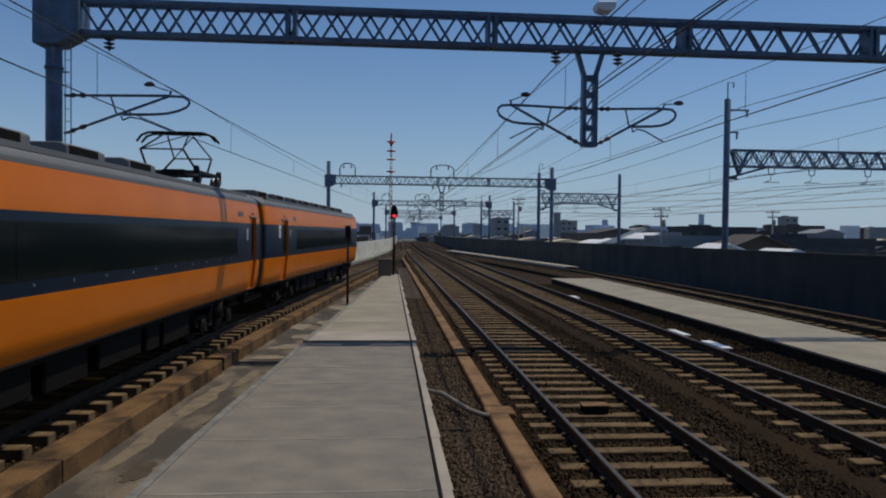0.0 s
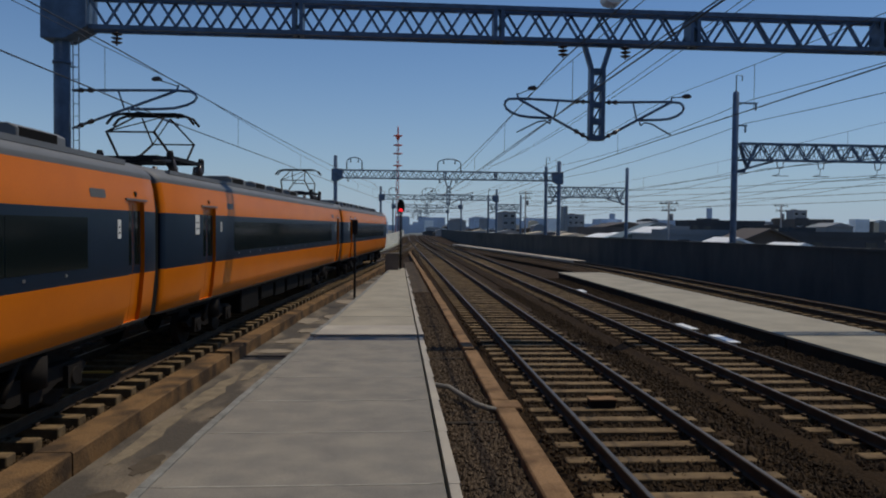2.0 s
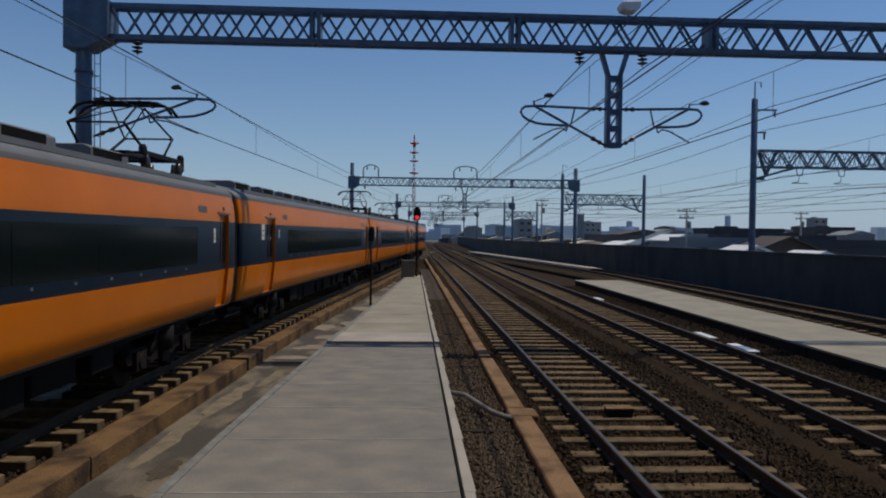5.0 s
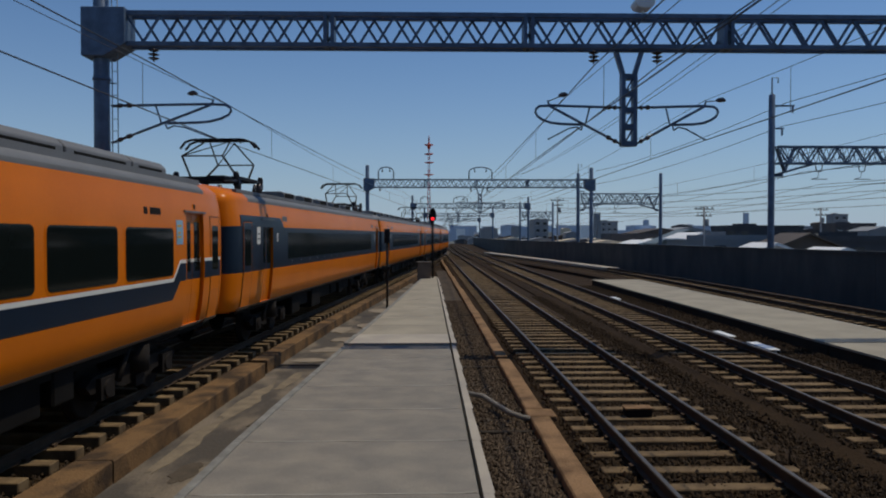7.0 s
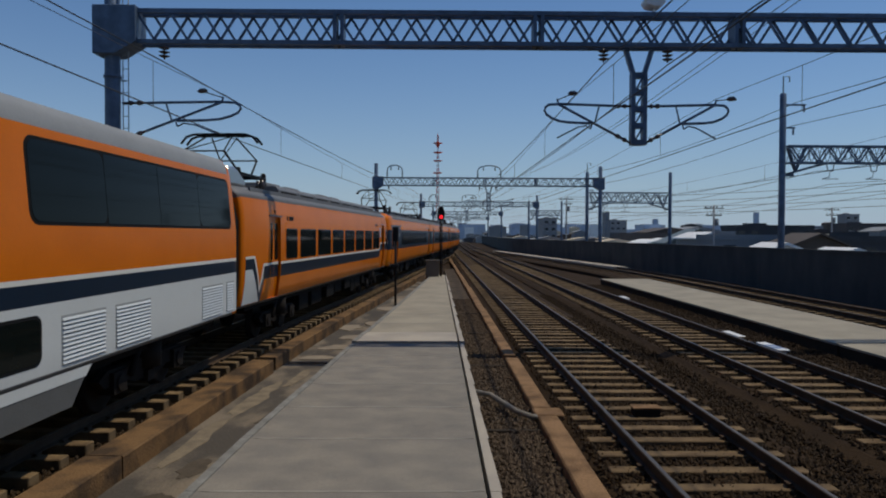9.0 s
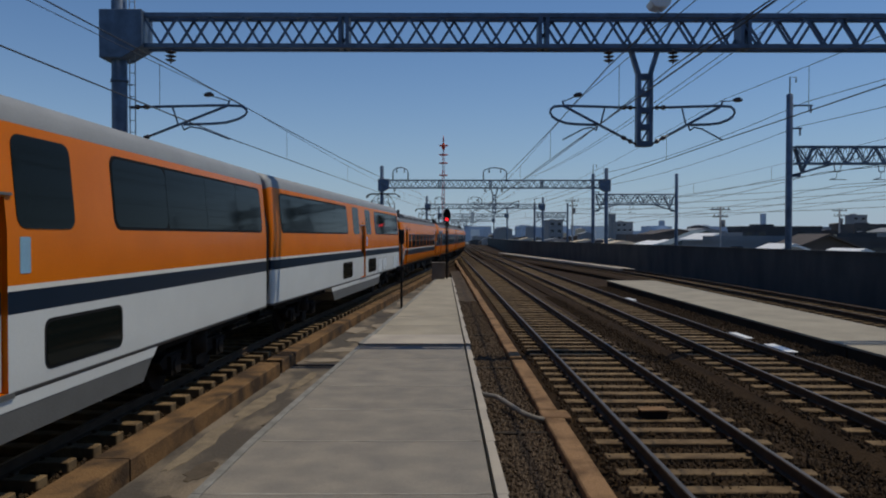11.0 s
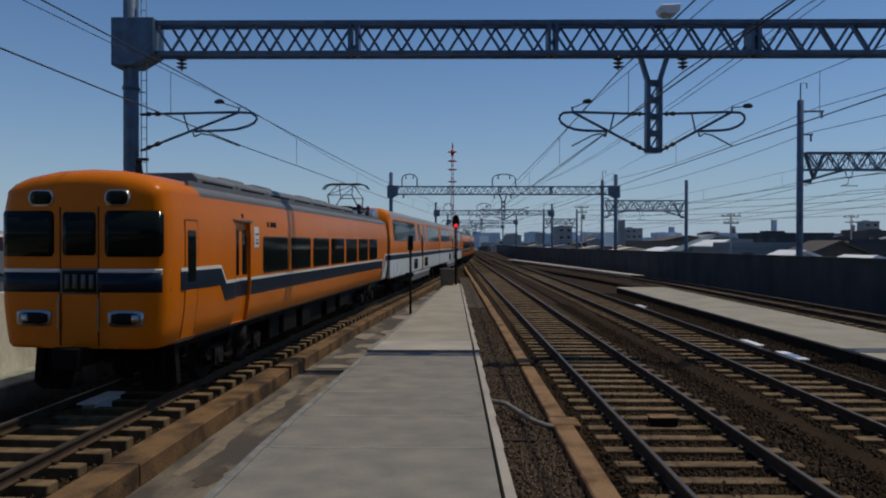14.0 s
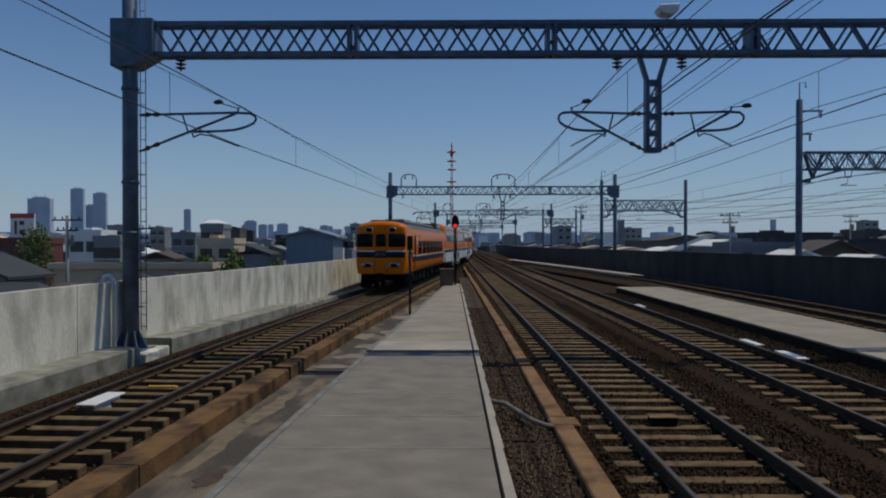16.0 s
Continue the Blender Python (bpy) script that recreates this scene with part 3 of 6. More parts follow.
def gantry(y, xl, xr, posts, feeders, arms_left=True, hoops=(), lamp=None, zl=-0.1):
    g = thing("overhead_gantry", "blue-grey steel lattice gantry carrying the overhead wires", "gantry", "overhead gantries")
    pole(g, xl, y, zl, 9.6, 0.2)
    pole(g, xr, y, -8.0, 9.4, 0.2)
    left_gantry_end(g, xl, y)
    bm = B()
    prism(bm, [(xr + 0.36, 7.12), (xr - 0.2, 7.12), (xr - 0.72, 7.42), (xr - 0.72, 8.33), (xr + 0.36, 8.33)], y - 0.34, y + 0.34, "y")
    part("end_box", bm, STEEL, g, bevel=0.015)
    x0, x1 = xl + 0.7, xr - 0.7
    truss(g, y, x0, x1, 7.4, 8.28, 0.84, [x for x in (xl + 5.75, xl + 10.8, xl + 15.9, xl + 21.0) if x < x1 - 0.5], single=y < 30)
    for x, reach in posts:
        drop_post(g, x, y, 4.95, 7.4)
        for s in (-1, 1):
            bracket(g, x + s * 0.1, y, s, reach - 0.08 * (s > 0), (2.2, 6.25) if s < 0 else (3.3, 6.13))
    for x in feeders:
        insulator(g, x, y, 7.4)
    if arms_left:
        bracket(g, xl + 0.12, y, 1, lie("left", y)[0] - xl + 0.25)
    for x, w in hoops:
        hoop(g, x, y, 8.28, w, 1.2)
    if lamp:
        bm = B()
        tube(bm, [(lamp, y, 8.28), (lamp, y, 8.46)], 0.04)
        prism(bm, [(lamp - 0.27, 8.60), (lamp - 0.2, 8.47), (lamp - 0.05, 8.42), (lamp + 0.15, 8.43), (lamp + 0.25, 8.52), (lamp + 0.27, 8.68), (lamp - 0.22, 8.66)], y - 0.22, y + 0.22, "y")
        part("floodlight", bm, WHITE, g, "white floodlight housing tilted to one side", bevel=0.02)
    return g


G1 = gantry(18.0, -8.25, 17.4, [(5.14, 2.3)], (-6.94, 4.24, 5.88), lamp=5.5)
gantry(70.0, -6.05, 16.3, [(5.14, 2.3)], (-4.8, 4.24, 5.88), arms_left=False, hoops=((-4.2, 1.5), (5.2, 2.3)), zl=-8)
gantry(122.0, -2.75, 17.4, [(5.2, 2.3)], (4.3, 5.9), arms_left=False, hoops=((-0.6, 1.5), (5.6, 2.4)), zl=-8)
gantry(174.0, -0.9, 16.0, [(5.9, 2.3)], (5.0, 6.6), arms_left=False, hoops=((5.6, 2.4),), zl=-8)
gantry(226.0, 0.5, 16.5, [(6.9, 2.3)], (6.0, 7.6), arms_left=False, zl=-8)
bracket(G1, 17.3, 18.0, -1, 2.3)

# footing, gussets and ladder of the nearest pole
bm = B()
box(bm, -8.8, -7.55, 17.3, 18.75, -0.62, -0.1)
part("footing", bm, WALLC, G1, "square concrete footing", bevel=0.03)
for k in range(8):
    bm = B()
    a = 2 * math.pi * k / 8
    d, e = Vector((math.cos(a), math.sin(a), 0)), Vector((-math.sin(a), math.cos(a), 0)) * 0.012
    o = Vector((-8.25, 18.0, -0.1))
    pts = [o + d * 0.18, o + d * 0.42, o + d * 0.42 + Vector((0, 0, 0.06)), o + d * 0.2 + Vector((0, 0, 0.5))]
    lo, hi = [bm.verts.new(p - e) for p in pts], [bm.verts.new(p + e) for p in pts]
    bm.faces.new(lo[::-1]), bm.faces.new(hi)
    for i in range(4):
        bm.faces.new((lo[i], lo[(i + 1) % 4], hi[(i + 1) % 4], hi[i]))
    part("gusset", bm, STEEL, G1)
bm = B()
box(bm, -8.7, -7.8, 17.55, 18.45, -0.1, -0.07)
part("base_plate", bm, STEEL, G1)
bm = B()
for x in (-7.98, -7.84):
    tube(bm, [(x, 17.98, 0.4), (x, 17.98, 9.2)], 0.014)
z = 0.5
while z < 9.2:
    tube(bm, [(-7.98, 17.98, z), (-7.84, 17.98, z)], 0.009, 5)
    z += 0.3
for z in (1.0, 3.0, 4.4, 6.5):
    bar(bm, (-8.05, 17.98, z), (-7.9, 17.98, z), 0.03, 0.03)
part("ladder", bm, STEEL, G1, "narrow steel ladder")
for z in (4.2, 2.9, 6.6):
    bm = B()
    tube(bm, [(-8.25, 18, z - 0.04), (-8.25, 18, z + 0.04)], 0.215, 16)
    part("clamp_band", bm, STEEL, G1)


def side_gantry(y, xl, xr, top, z0, z1, pitch, extra=()):
    g = thing("siding_gantry", "blue-grey steel gantry over the tracks beyond the wall", "gantry", "siding gantries")
    for x in (xl, xr):
        pole(g, x, y, -8, top, 0.19)
    truss(g, y, xl + 0.25, xr - 0.25, z0, z1, pitch, depth=0.4, w=0.1, lattice_w=0.08)
    # fine lattice on the far face
    n = int((xr - xl - 0.5) / 0.3)
    for up in (0, 1):
        bm = B()
        for i in range(n):
            a, b2 = xl + 0.3 + 0.3 * i, xl + 0.6 + 0.3 * i
            bar(bm, (a, y + 0.21, z0 if (i + up) % 2 else z1), (b2, y + 0.21, z1 if (i + up) % 2 else z0), 0.03, 0.02)
        part("fine_lattice", bm, STEEL, g)
    for x, s in ((xl, 1), (xr, -1)):
        for e, f, w in (((0.15, -0.62), (2.3, 0.0), 0.11), ((0.3, 0.9), (0.75, -0.4), 0.07), ((0.75, -0.4), (1.3, 0.9), 0.07), ((0.12, -0.62), (0.6, -0.62), 0.16)):
            bm = B()
            bar(bm, (x + s * e[0], y, z0 + e[1]), (x + s * f[0], y, z0 + f[1]), w, 0.3)
            part("knee_brace", bm, STEEL, g)
    bm = B()
    tube(bm, [(xl, y, top), (xl, y, top + 1.0), (xl + 0.35, y, top + 1.0), (xl + 0.35, y, top + 0.7)], 0.04)
    for h, r in ((0.6, 1.3), (1.9, 0.7)):
        bar(bm, (xl, y, top - h), (xl + r, y, top - h), 0.09, 0.09)
        bar(bm, (xl + r - 0.1, y, top - h - 0.4), (xl + r - 0.1, y, top - h), 0.08, 0.08)
    part("side_arm", bm, STEEL, g)
    for x in extra:
        bm = B()
        tube(bm, [(x - 0.25, y, z0), (x - 0.18, y, z0 - 0.4), (x + 0.1, y, z0 - 0.4), (x + 0.18, y, z0)], 0.035)
        tube(bm, [(x - 0.05, y, z0 - 0.4), (x - 0.1, y, z0 - 0.75), (x - 0.5, y, z0 - 0.85), (x + 0.45, y, z0 - 0.85)], 0.025)
        part("wire_hanger", bm, STEEL, g)


side_gantry(40.0, 19.7, 33.5, 10.7, 6.75, 7.8, 1.15, (22.5, 25.0, 28.5))
side_gantry(75.0, 16.05, 24.95, 9.3, 6.0, 7.2, 1.35, (18.0, 20.2))
side_gantry(126.0, 16.5, 22.4, 8.6, 6.0, 7.0, 1.5, (18.0,))


# ---- wires ----
def span(line, off, ys, z, sag, r, name, label, curved=None, drop=None):
    """A wire over several spans; ys are the supports. drop: the height of the wire that its droppers hold."""
    bm = B()
    for y0, y1 in zip(ys, ys[1:]):
        pts = []
        for i in range(13):
            u = i / 12
            xa, xb = lie(line, y0)[0] + off, lie(line, y1)[0] + off
            pts.append((xa + (xb - xa) * u, y0 + (y1 - y0) * u, z - sag * 4 * u * (1 - u)))
        tube(bm, pts, r, 5, caps=False)
        if drop is not None:
            for i in range(1, 12, 2):
                p = pts[i]
                tube(bm, [p, (p[0], p[1], drop)], 0.006, 4, caps=False)
    tagged(part(name, bm, WIRE), label, "overhead wire", "overhead wires")


SUP = [-34, 18, 70, 122, 174, 226]
for line, off in (("left", 0.05), ("a", 0.12), ("b", 0.05), ("c", 0.0)):
    ys = SUP if line in "ab" else SUP[:4]
    span(line, off, ys, 6.12, 0.5, 0.007, "messenger_wire", "dark messenger wire with droppers over the track", drop=5.1)
    span(line, off, ys, 5.1, 0.03, 0.013, "contact_wire", "thin copper contact wire over the track")
for x, line in ((-6.94 + 5.3, "left"), (4.24 - 3.3, "a"), (5.88 - 7.05, "b")):
    span(line, x if line != "left" else -1.6, SUP if line != "left" else SUP[:4], 7.0, 0.28, 0.016, "feeder_wire", "thick feeder wire hung under the gantry")
for x, z in ((9.0, 9.6), (9.5, 9.75)):
    span("b", x - 7.05, [-34, 18, 70, 122, 174], z - 0.9, 0.5, 0.012, "feeder_wire", "feeder wire above the gantry beam")
for x, z, r in ((20.6, 10.3, 0.02), (20.2, 8.9, 0.018), (21.5, 6.3, 0.016), (22.5, 5.6, 0.014), (24.0, 7.2, 0.014), (25.2, 5.6, 0.014), (28.5, 5.6, 0.014)):
    bm = B()
    for y0, y1 in ((-15, 40), (40, 75), (75, 126), (126, 200)):
        f = {-15: x + 2, 40: x, 75: x - (3.6 if x < 22 else 4.5), 126: x - (4 if x < 22 else 6.5), 200: x - 9}
        tube(bm, [(f[y0] + (f[y1] - f[y0]) * i / 8, y0 + (y1 - y0) * i / 8, z - 0.5 * 4 * (i / 8) * (1 - i / 8) - (0.9 if y0 >= 75 else 0.9 * i / 8 if y0 == 40 else 0)) for i in range(9)], r, 5, caps=False)
    tagged(part("line_wire", bm, WIRE), "overhead line wire beyond the dark parapet", "overhead wire", "overhead wires")
for y, z0, z1 in ((40, 4, 11),):
    for i in range(4):
        bm = B()
        zz = 9.6 - i * 0.9
        tube(bm, [(24 + 40 * u / 8, 130 - 60 * u / 8, zz - 0.8 * 4 * (u / 8) * (1 - u / 8)) for u in range(9)], 0.03, 5, caps=False)
        tagged(part("line_wire", bm, WIRE), "street power line over the rooftops", "power line", "power lines")

# ---- signal, marker post and trackside pieces ----
sig = thing("railway_signal", "black railway signal on a thin mast showing red", "signal", at=pose(0.27, 44.5, 0))
bm = B()
tube(bm, [(0, 0, -0.4), (0, 0, 4.2)], 0.06, 10)
part("mast", bm, DARK, sig)
bm = B()
prism(bm, [(0.24 * math.cos(a), 3.93 + (0.46 if math.sin(a) > 0 else 0.42) * math.sin(a)) for a in [2 * math.pi * i / 20 for i in range(20)]], -0.16, -0.08, "y")
head = part("signal_head", bm, DARK, sig, "black oval signal head")
for z, m, nm in ((4.12, BLACK, "lens"), (3.72, glow("red_signal_lamp", (1.0, 0.02, 0.03), 2.6), "red_lens")):
    bm = B()
    tube(bm, [(0, -0.2, z), (0, -0.165, z)], 0.105, 16)
    part(nm, bm, m, head, "lit red lens" if nm == "red_lens" else "")
    bm = B()
    for i in range(8):
        a, b2 = math.pi * i / 8, math.pi * (i + 1) / 8
        q = [(0.15 * math.cos(a), -0.16, z + 0.15 * math.sin(a)), (0.15 * math.cos(b2), -0.16, z + 0.15 * math.sin(b2)), (0.14 * math.cos(b2), -0.42, z + 0.14 * math.sin(b2)), (0.14 * math.cos(a), -0.42, z + 0.14 * math.sin(a))]
        bm.faces.new([bm.verts.new(p) for p in q])
    bmesh.ops.solidify(bm, geom=bm.faces[:], thickness=0.01)
    part("hood", bm, DARK, head)
bm = B()
for i in range(9):
    tube(bm, [(-0.1, 0.08, 0.3 + i * 0.38), (0.1, 0.08, 0.3 + i * 0.38)], 0.012, 5)
for s in (-0.1, 0.1):
    tube(bm, [(s, 0.08, 0.2), (s, 0.08, 3.6)], 0.014, 5)
part("ladder", bm, DARK, sig)
bm = B()
box(bm, -0.95, -0.12, -0.3, 0.3, -0.5, 0.95)
box(bm, -0.99, -0.08, -0.34, 0.34, 0.95, 1.02)
cab = part("equipment_box", bm, mat("brown_grey_box", (0.16, 0.125, 0.09), 0.7, var=0.2), None, bevel=0.012, at=pose(0.27, 44.2, 0))
tagged(cab, "brown-grey trackside equipment cabinet at the walkway's end", "equipment cabinet")

mk = thing("marker_post", "thin black marker post beside the walkway", "marker post", at=pose(-1.62, 27.7, 0))
bm = B()
tube(bm, [(0, 0, -0.5), (0, 0, 2.6)], 0.045, 10)
part("post", bm, DARK, mk)
bm = B()
box(bm, -0.11, 0.11, -0.08, 0.08, 2.35, 2.92)
part("marker_box", bm, DARK, mk, bevel=0.02)
bm = B()
box(bm, -0.2, 0.12, -0.1, 0.1, 1.3, 1.46)
part("bracket", bm, DARK, mk, bevel=0.02)

bm = B()
tube(bm, [(0.66, 12.35, -0.12), (0.78, 12.25, -0.13), (0.95, 12.15, -0.14), (1.05, 11.9, -0.16), (1.3, 11.25, -0.2), (1.5, 11.05, -0.23), (1.63, 11.05, -0.25)], 0.045, 8)
tagged(part("cable_pipe", bm, WALKWAY), "bent grey cable pipe from walkway to kerb", "pipe")


def plate(name, x, y, z, w, l, h, m, label, cat, yaw=0):
    bm = B()
    box(bm, -w / 2, w / 2, -l / 2, l / 2, 0, h)
    box(bm, -w * 0.35, w * 0.35, -l * 0.42, l * 0.42, -0.17, 0.0)
    tagged(part(name, bm, m, at=pose(x, y, z, 0, 0, yaw), bevel=0.012), label, cat, "track magnets")


plate("track_magnet", -6.12, 12.2, -0.1, 0.34, 1.0, 0.035, WHITE, "white train-control magnet plate between the rails", "track magnet", -3)
plate("track_magnet", 8.25, 17.1, -0.09, 0.28, 1.2, 0.035, WHITE, "white train-control plate beside the second track", "track magnet")
plate("track_magnet", 8.22, 19.3, -0.09, 0.22, 1.1, 0.03, WHITE, "white train-control plate beside the second track", "track magnet")
plate("track_magnet", 8.2, 30.5, -0.09, 0.22, 1.1, 0.03, WHITE, "small white train-control plate beside the second track", "track magnet")
bm = B()
box(bm, -0.2, 0.2, -0.11, 0.11, -0.165, -0.06)
box(bm, -0.21, 0.21, -0.09, 0.12, -0.06, -0.05)
track_box = tagged(part("track_box", bm, BOGIE, at=pose(3.28, 10.9, 0)), "small dark box with a rusty lid between the rails", "track box")
bm = B()
zt = max(v.co.z for v in bpy.data.objects["track_box"].data.vertices)
xs = [v.co.x for v in bpy.data.objects["track_box"].data.vertices]
ys = [v.co.y for v in bpy.data.objects["track_box"].data.vertices]
box(bm, min(xs) - 0.01, max(xs) + 0.01, min(ys) - 0.01, max(ys) + 0.01, zt, zt + 0.02)
part("lid", bm, KERB, bpy.data.objects["track_box"])
bm = B()
box(bm, -0.28, 0.28, -0.05, 0.05, -0.163, -0.14)
tagged(part("yellow_marker", bm, YELLOW, at=pose(-5.62, 13.6, 0)), "yellow strip marker on a sleeper", "track marker")
bm = B()
tube(bm, [(-8.42, 17.45, -0.3), (-8.42, 17.45, 1.55), (-8.46, 17.47, 1.74), (-8.58, 17.5, 1.83), (-8.7, 17.52, 1.8), (-8.8, 17.55, 1.5), (-8.8, 17.55, -1.0)], 0.055, 10)
tagged(part("drain_pipe", bm, WHITE), "white pipe bent over the parapet", "pipe")
# thin dark strip from the kerb to the walkway
bm = B()
box(bm, lie("left", 17)[0] + 1.84, walk_left(17) - 0.02, 16.95, 17.12, -0.5, -0.48)
tagged(part("gutter_strip", bm, DARK), "dark strip across the gutter floor", "joint", kind="structure")


# ---- the train ----
SIDE_END = [(1.24, 0.98), (1.30, 1.04), (1.345, 1.3), (1.385, 1.6), (1.40, 1.95), (1.40, 2.75), (1.388, 3.05), (1.36, 3.28), (1.32, 3.45), (1.32, 3.51), (1.2, 3.62), (0.95, 3.73), (0.55, 3.81), (0.0, 3.84)]
END_MATS = [2, 0, 0, 0, 0, 0, 0, 0, 2, 1, 1, 1, 1]
SIDE_OLD = [(1.24, 0.96), (1.30, 1.02), (1.345, 1.3), (1.395, 1.82), (1.40, 2.0), (1.398, 2.87), (1.39, 3.02), (1.36, 3.26), (1.32, 3.44), (1.32, 3.51), (1.2, 3.62), (0.95, 3.73), (0.55, 3.81), (0.0, 3.84)]
OLD_MATS = [2, 0, 0, 3, 3, 0, 0, 0, 2, 1, 1, 1, 1]
SIDE_TALL = [(1.394, 0.97), (1.398, 1.02), (1.40, 1.3), (1.40, 1.83), (1.40, 2.07), (1.40, 2.13), (1.40, 2.7), (1.37, 3.05), (1.357, 3.2), (1.322, 3.6), (1.298, 3.85), (1.265, 4.02), (1.14, 4.16), (0.75, 4.25), (0.0, 4.29)]
TALL_MATS = [2, 4, 4, 3, 5, 0, 0, 0, 0, 0, 6, 6, 6, 6]
TALLROOF = mat("pale_roof_grey", (0.27, 0.28, 0.28), 0.55, var=0.12, scale=1.5, fine=25, bump=0.05, moving=True)
BODY_MATS = [ORANGE, ROOFGREY, SKIRT, NAVY, BODYWHITE, CREAM, TALLROOF]
HALF = 10.45
CAB = [(0.0, 0.66, 0.30), (0.03, 0.80, 0.20), (0.10, 0.90, 0.12), (0.25, 0.96, 0.05), (0.5, 0.99, 0.01), (1.2, 1.0, 0.0)]
CAB_REAR = [(-0.2, 0.5, 0.26), (-0.19, 0.7, 0.22), (-0.165, 0.86, 0.17), (-0.12, 0.945, 0.12), (-0.03, 0.98, 0.06), (0.18, 0.997, 0.01), (1.2, 1.0, 0.0)]
PLAIN = [(0.0, 0.95, 0.05), (0.04, 0.98, 0.02), (0.14, 1.0, 0.0)]
HOOD = [(0.0, 0.965, 0.36), (0.07, 0.985, 0.22), (0.18, 0.995, 0.08), (0.3, 1.0, 0.01), (0.4, 1.0, 0.0)]


def rings_of(side, rear, front, doors=()):
    out = [(-HALF + d, w, dz) for d, w, dz in rear] + [(y, 1.0, 0.0) for y in sorted(v for d in doors for v in d)] + [(HALF - d, w, dz) for d, w, dz in front[::-1]]
    rows = []
    for y, w, dz in out:
        r = [(x * w, y, z - dz * max(0, (z - 2.6) / 1.2) ** 1.5 if z > 2.6 else z) for x, z in side]
        rows.append(r + [(-x, yy, z) for x, yy, z in r[-2::-1]])
    return rows


def shell(bm, side, mats, rear, front, dark=(), doors=(), sill=1.0, head=3.1):
    """The body's skin, with openings through both sides from sill to head at each of the doors (y0, y1)."""
    rows = rings_of(side, rear, front, doors)
    seg = list(mats) + list(mats)[::-1]
    vs = [[bm.verts.new(p) for p in r] for r in rows]
    domes = [k for k in range(len(rear) - 1) if len(rear) > 3] + [len(vs) - 2 - k for k in range(len(front) - 1) if len(front) > 3]
    for k, (a, b) in enumerate(zip(vs, vs[1:])):
        mid = (rows[k][0][1] + rows[k + 1][0][1]) / 2
        gap = any(y0 < mid < y1 for y0, y1 in doors)
        for i in range(len(a) - 1):
            if gap and sill < (a[i].co.z + a[i + 1].co.z) / 2 < head:
                continue
            f = bm.faces.new((a[i], a[i + 1], b[i + 1], b[i]))
            f.material_index, f.smooth = 3 if k in domes and min(i, len(seg) - 1 - i) in dark else 0 if k in domes and seg[i] in (1, 2, 6) else seg[i], True
        f = bm.faces.new((a[-1], a[0], b[0], b[-1]))
        f.material_index = 2
    # end faces, strip by strip so that the bands go round
    for r, flip in ((vs[0], False), (vs[-1], True)):
        n = len(r)
        for i in range(n // 2):
            q = [r[i], r[i + 1], r[n - 2 - i], r[n - 1 - i]] if i + 1 != n - 2 - i else [r[i], r[i + 1], r[n - 1 - i]]
            f = bm.faces.new(q)
            f.material_index = 3 if i in dark and len(front if flip else rear) > 3 else 0 if seg[i] in (1, 2, 6) and (len(front) > 3 if flip else len(rear) > 3) else seg[i]


def rounded(y0, y1, z0, z1, r=0.08, n=4):
    pts = []
    for cy, cz, a0 in ((y1 - r, z1 - r, 0), (y0 + r, z1 - r, 90), (y0 + r, z0 + r, 180), (y1 - r, z0 + r, 270)):
        pts += [(cy + r * math.cos(radians(a0 + 90 * i / n)), cz + r * math.sin(radians(a0 + 90 * i / n))) for i in range(n + 1)]
    return pts


def lean(z, side):
    """Half width of the body side at height z."""
    zs = [p[1] for p in side if p[1] < 3.9]
    xs = [p[0] for p in side if p[1] < 3.9]
    return float(np.interp(z, zs, xs))


def clip_band(poly, lo, hi):
    """The part of a (y, z) outline between two heights."""
    for keep, lim in ((1, lo), (-1, hi)):
        out = []
        for i, p in enumerate(poly):
            q = poly[i - 1]
            a, c = keep * (p[1] - lim) >= 0, keep * (q[1] - lim) >= 0
            if a != c:
                u = (lim - q[1]) / (p[1] - q[1])
                out.append((q[0] + (p[0] - q[0]) * u, lim))
            if a:
                out.append(p)
        poly = out
    return poly


def side_part(name, outline, m, parent, side, proud=0.008, inset=0.02, label="", both=True):
    """A thin piece of (y, z) outline set on the car's side, following its lean band by band."""
    made = None
    cuts = [0.5] + [p[1] for p in side if p[1] < 3.86] + [4.5]
    rim = []
    for i, p in enumerate(outline):
        q = outline[(i + 1) % len(outline)]
        rim.append(p)
        mids = sorted([z for z in cuts if min(p[1], q[1]) + 1e-4 < z < max(p[1], q[1]) - 1e-4], reverse=p[1] > q[1])
        rim += [(p[0] + (q[0] - p[0]) * (z - p[1]) / (q[1] - p[1]), z) for z in mids]
    for s in (1, -1) if both else (1,):
        bm = B()
        for lo, hi in zip(cuts, cuts[1:]):
            face = clip_band(outline, lo, hi)
            if len(face) > 2 and max(p[1] for p in face) - min(p[1] for p in face) > 1e-4:
                bm.faces.new([bm.verts.new((s * (lean(z, side) + proud), y, z)) for y, z in face])
        for i, p in enumerate(rim):
            q = rim[(i + 1) % len(rim)]
            bm.faces.new([bm.verts.new((s * (lean(e[1], side) + d), e[0], e[1])) for e, d in ((p, -inset), (q, -inset), (q, proud), (p, proud))])
        bmesh.ops.remove_doubles(bm, verts=bm.verts, dist=1e-4)
        ob = part(name, bm, m, parent, label)
        made = made or ob
    return made


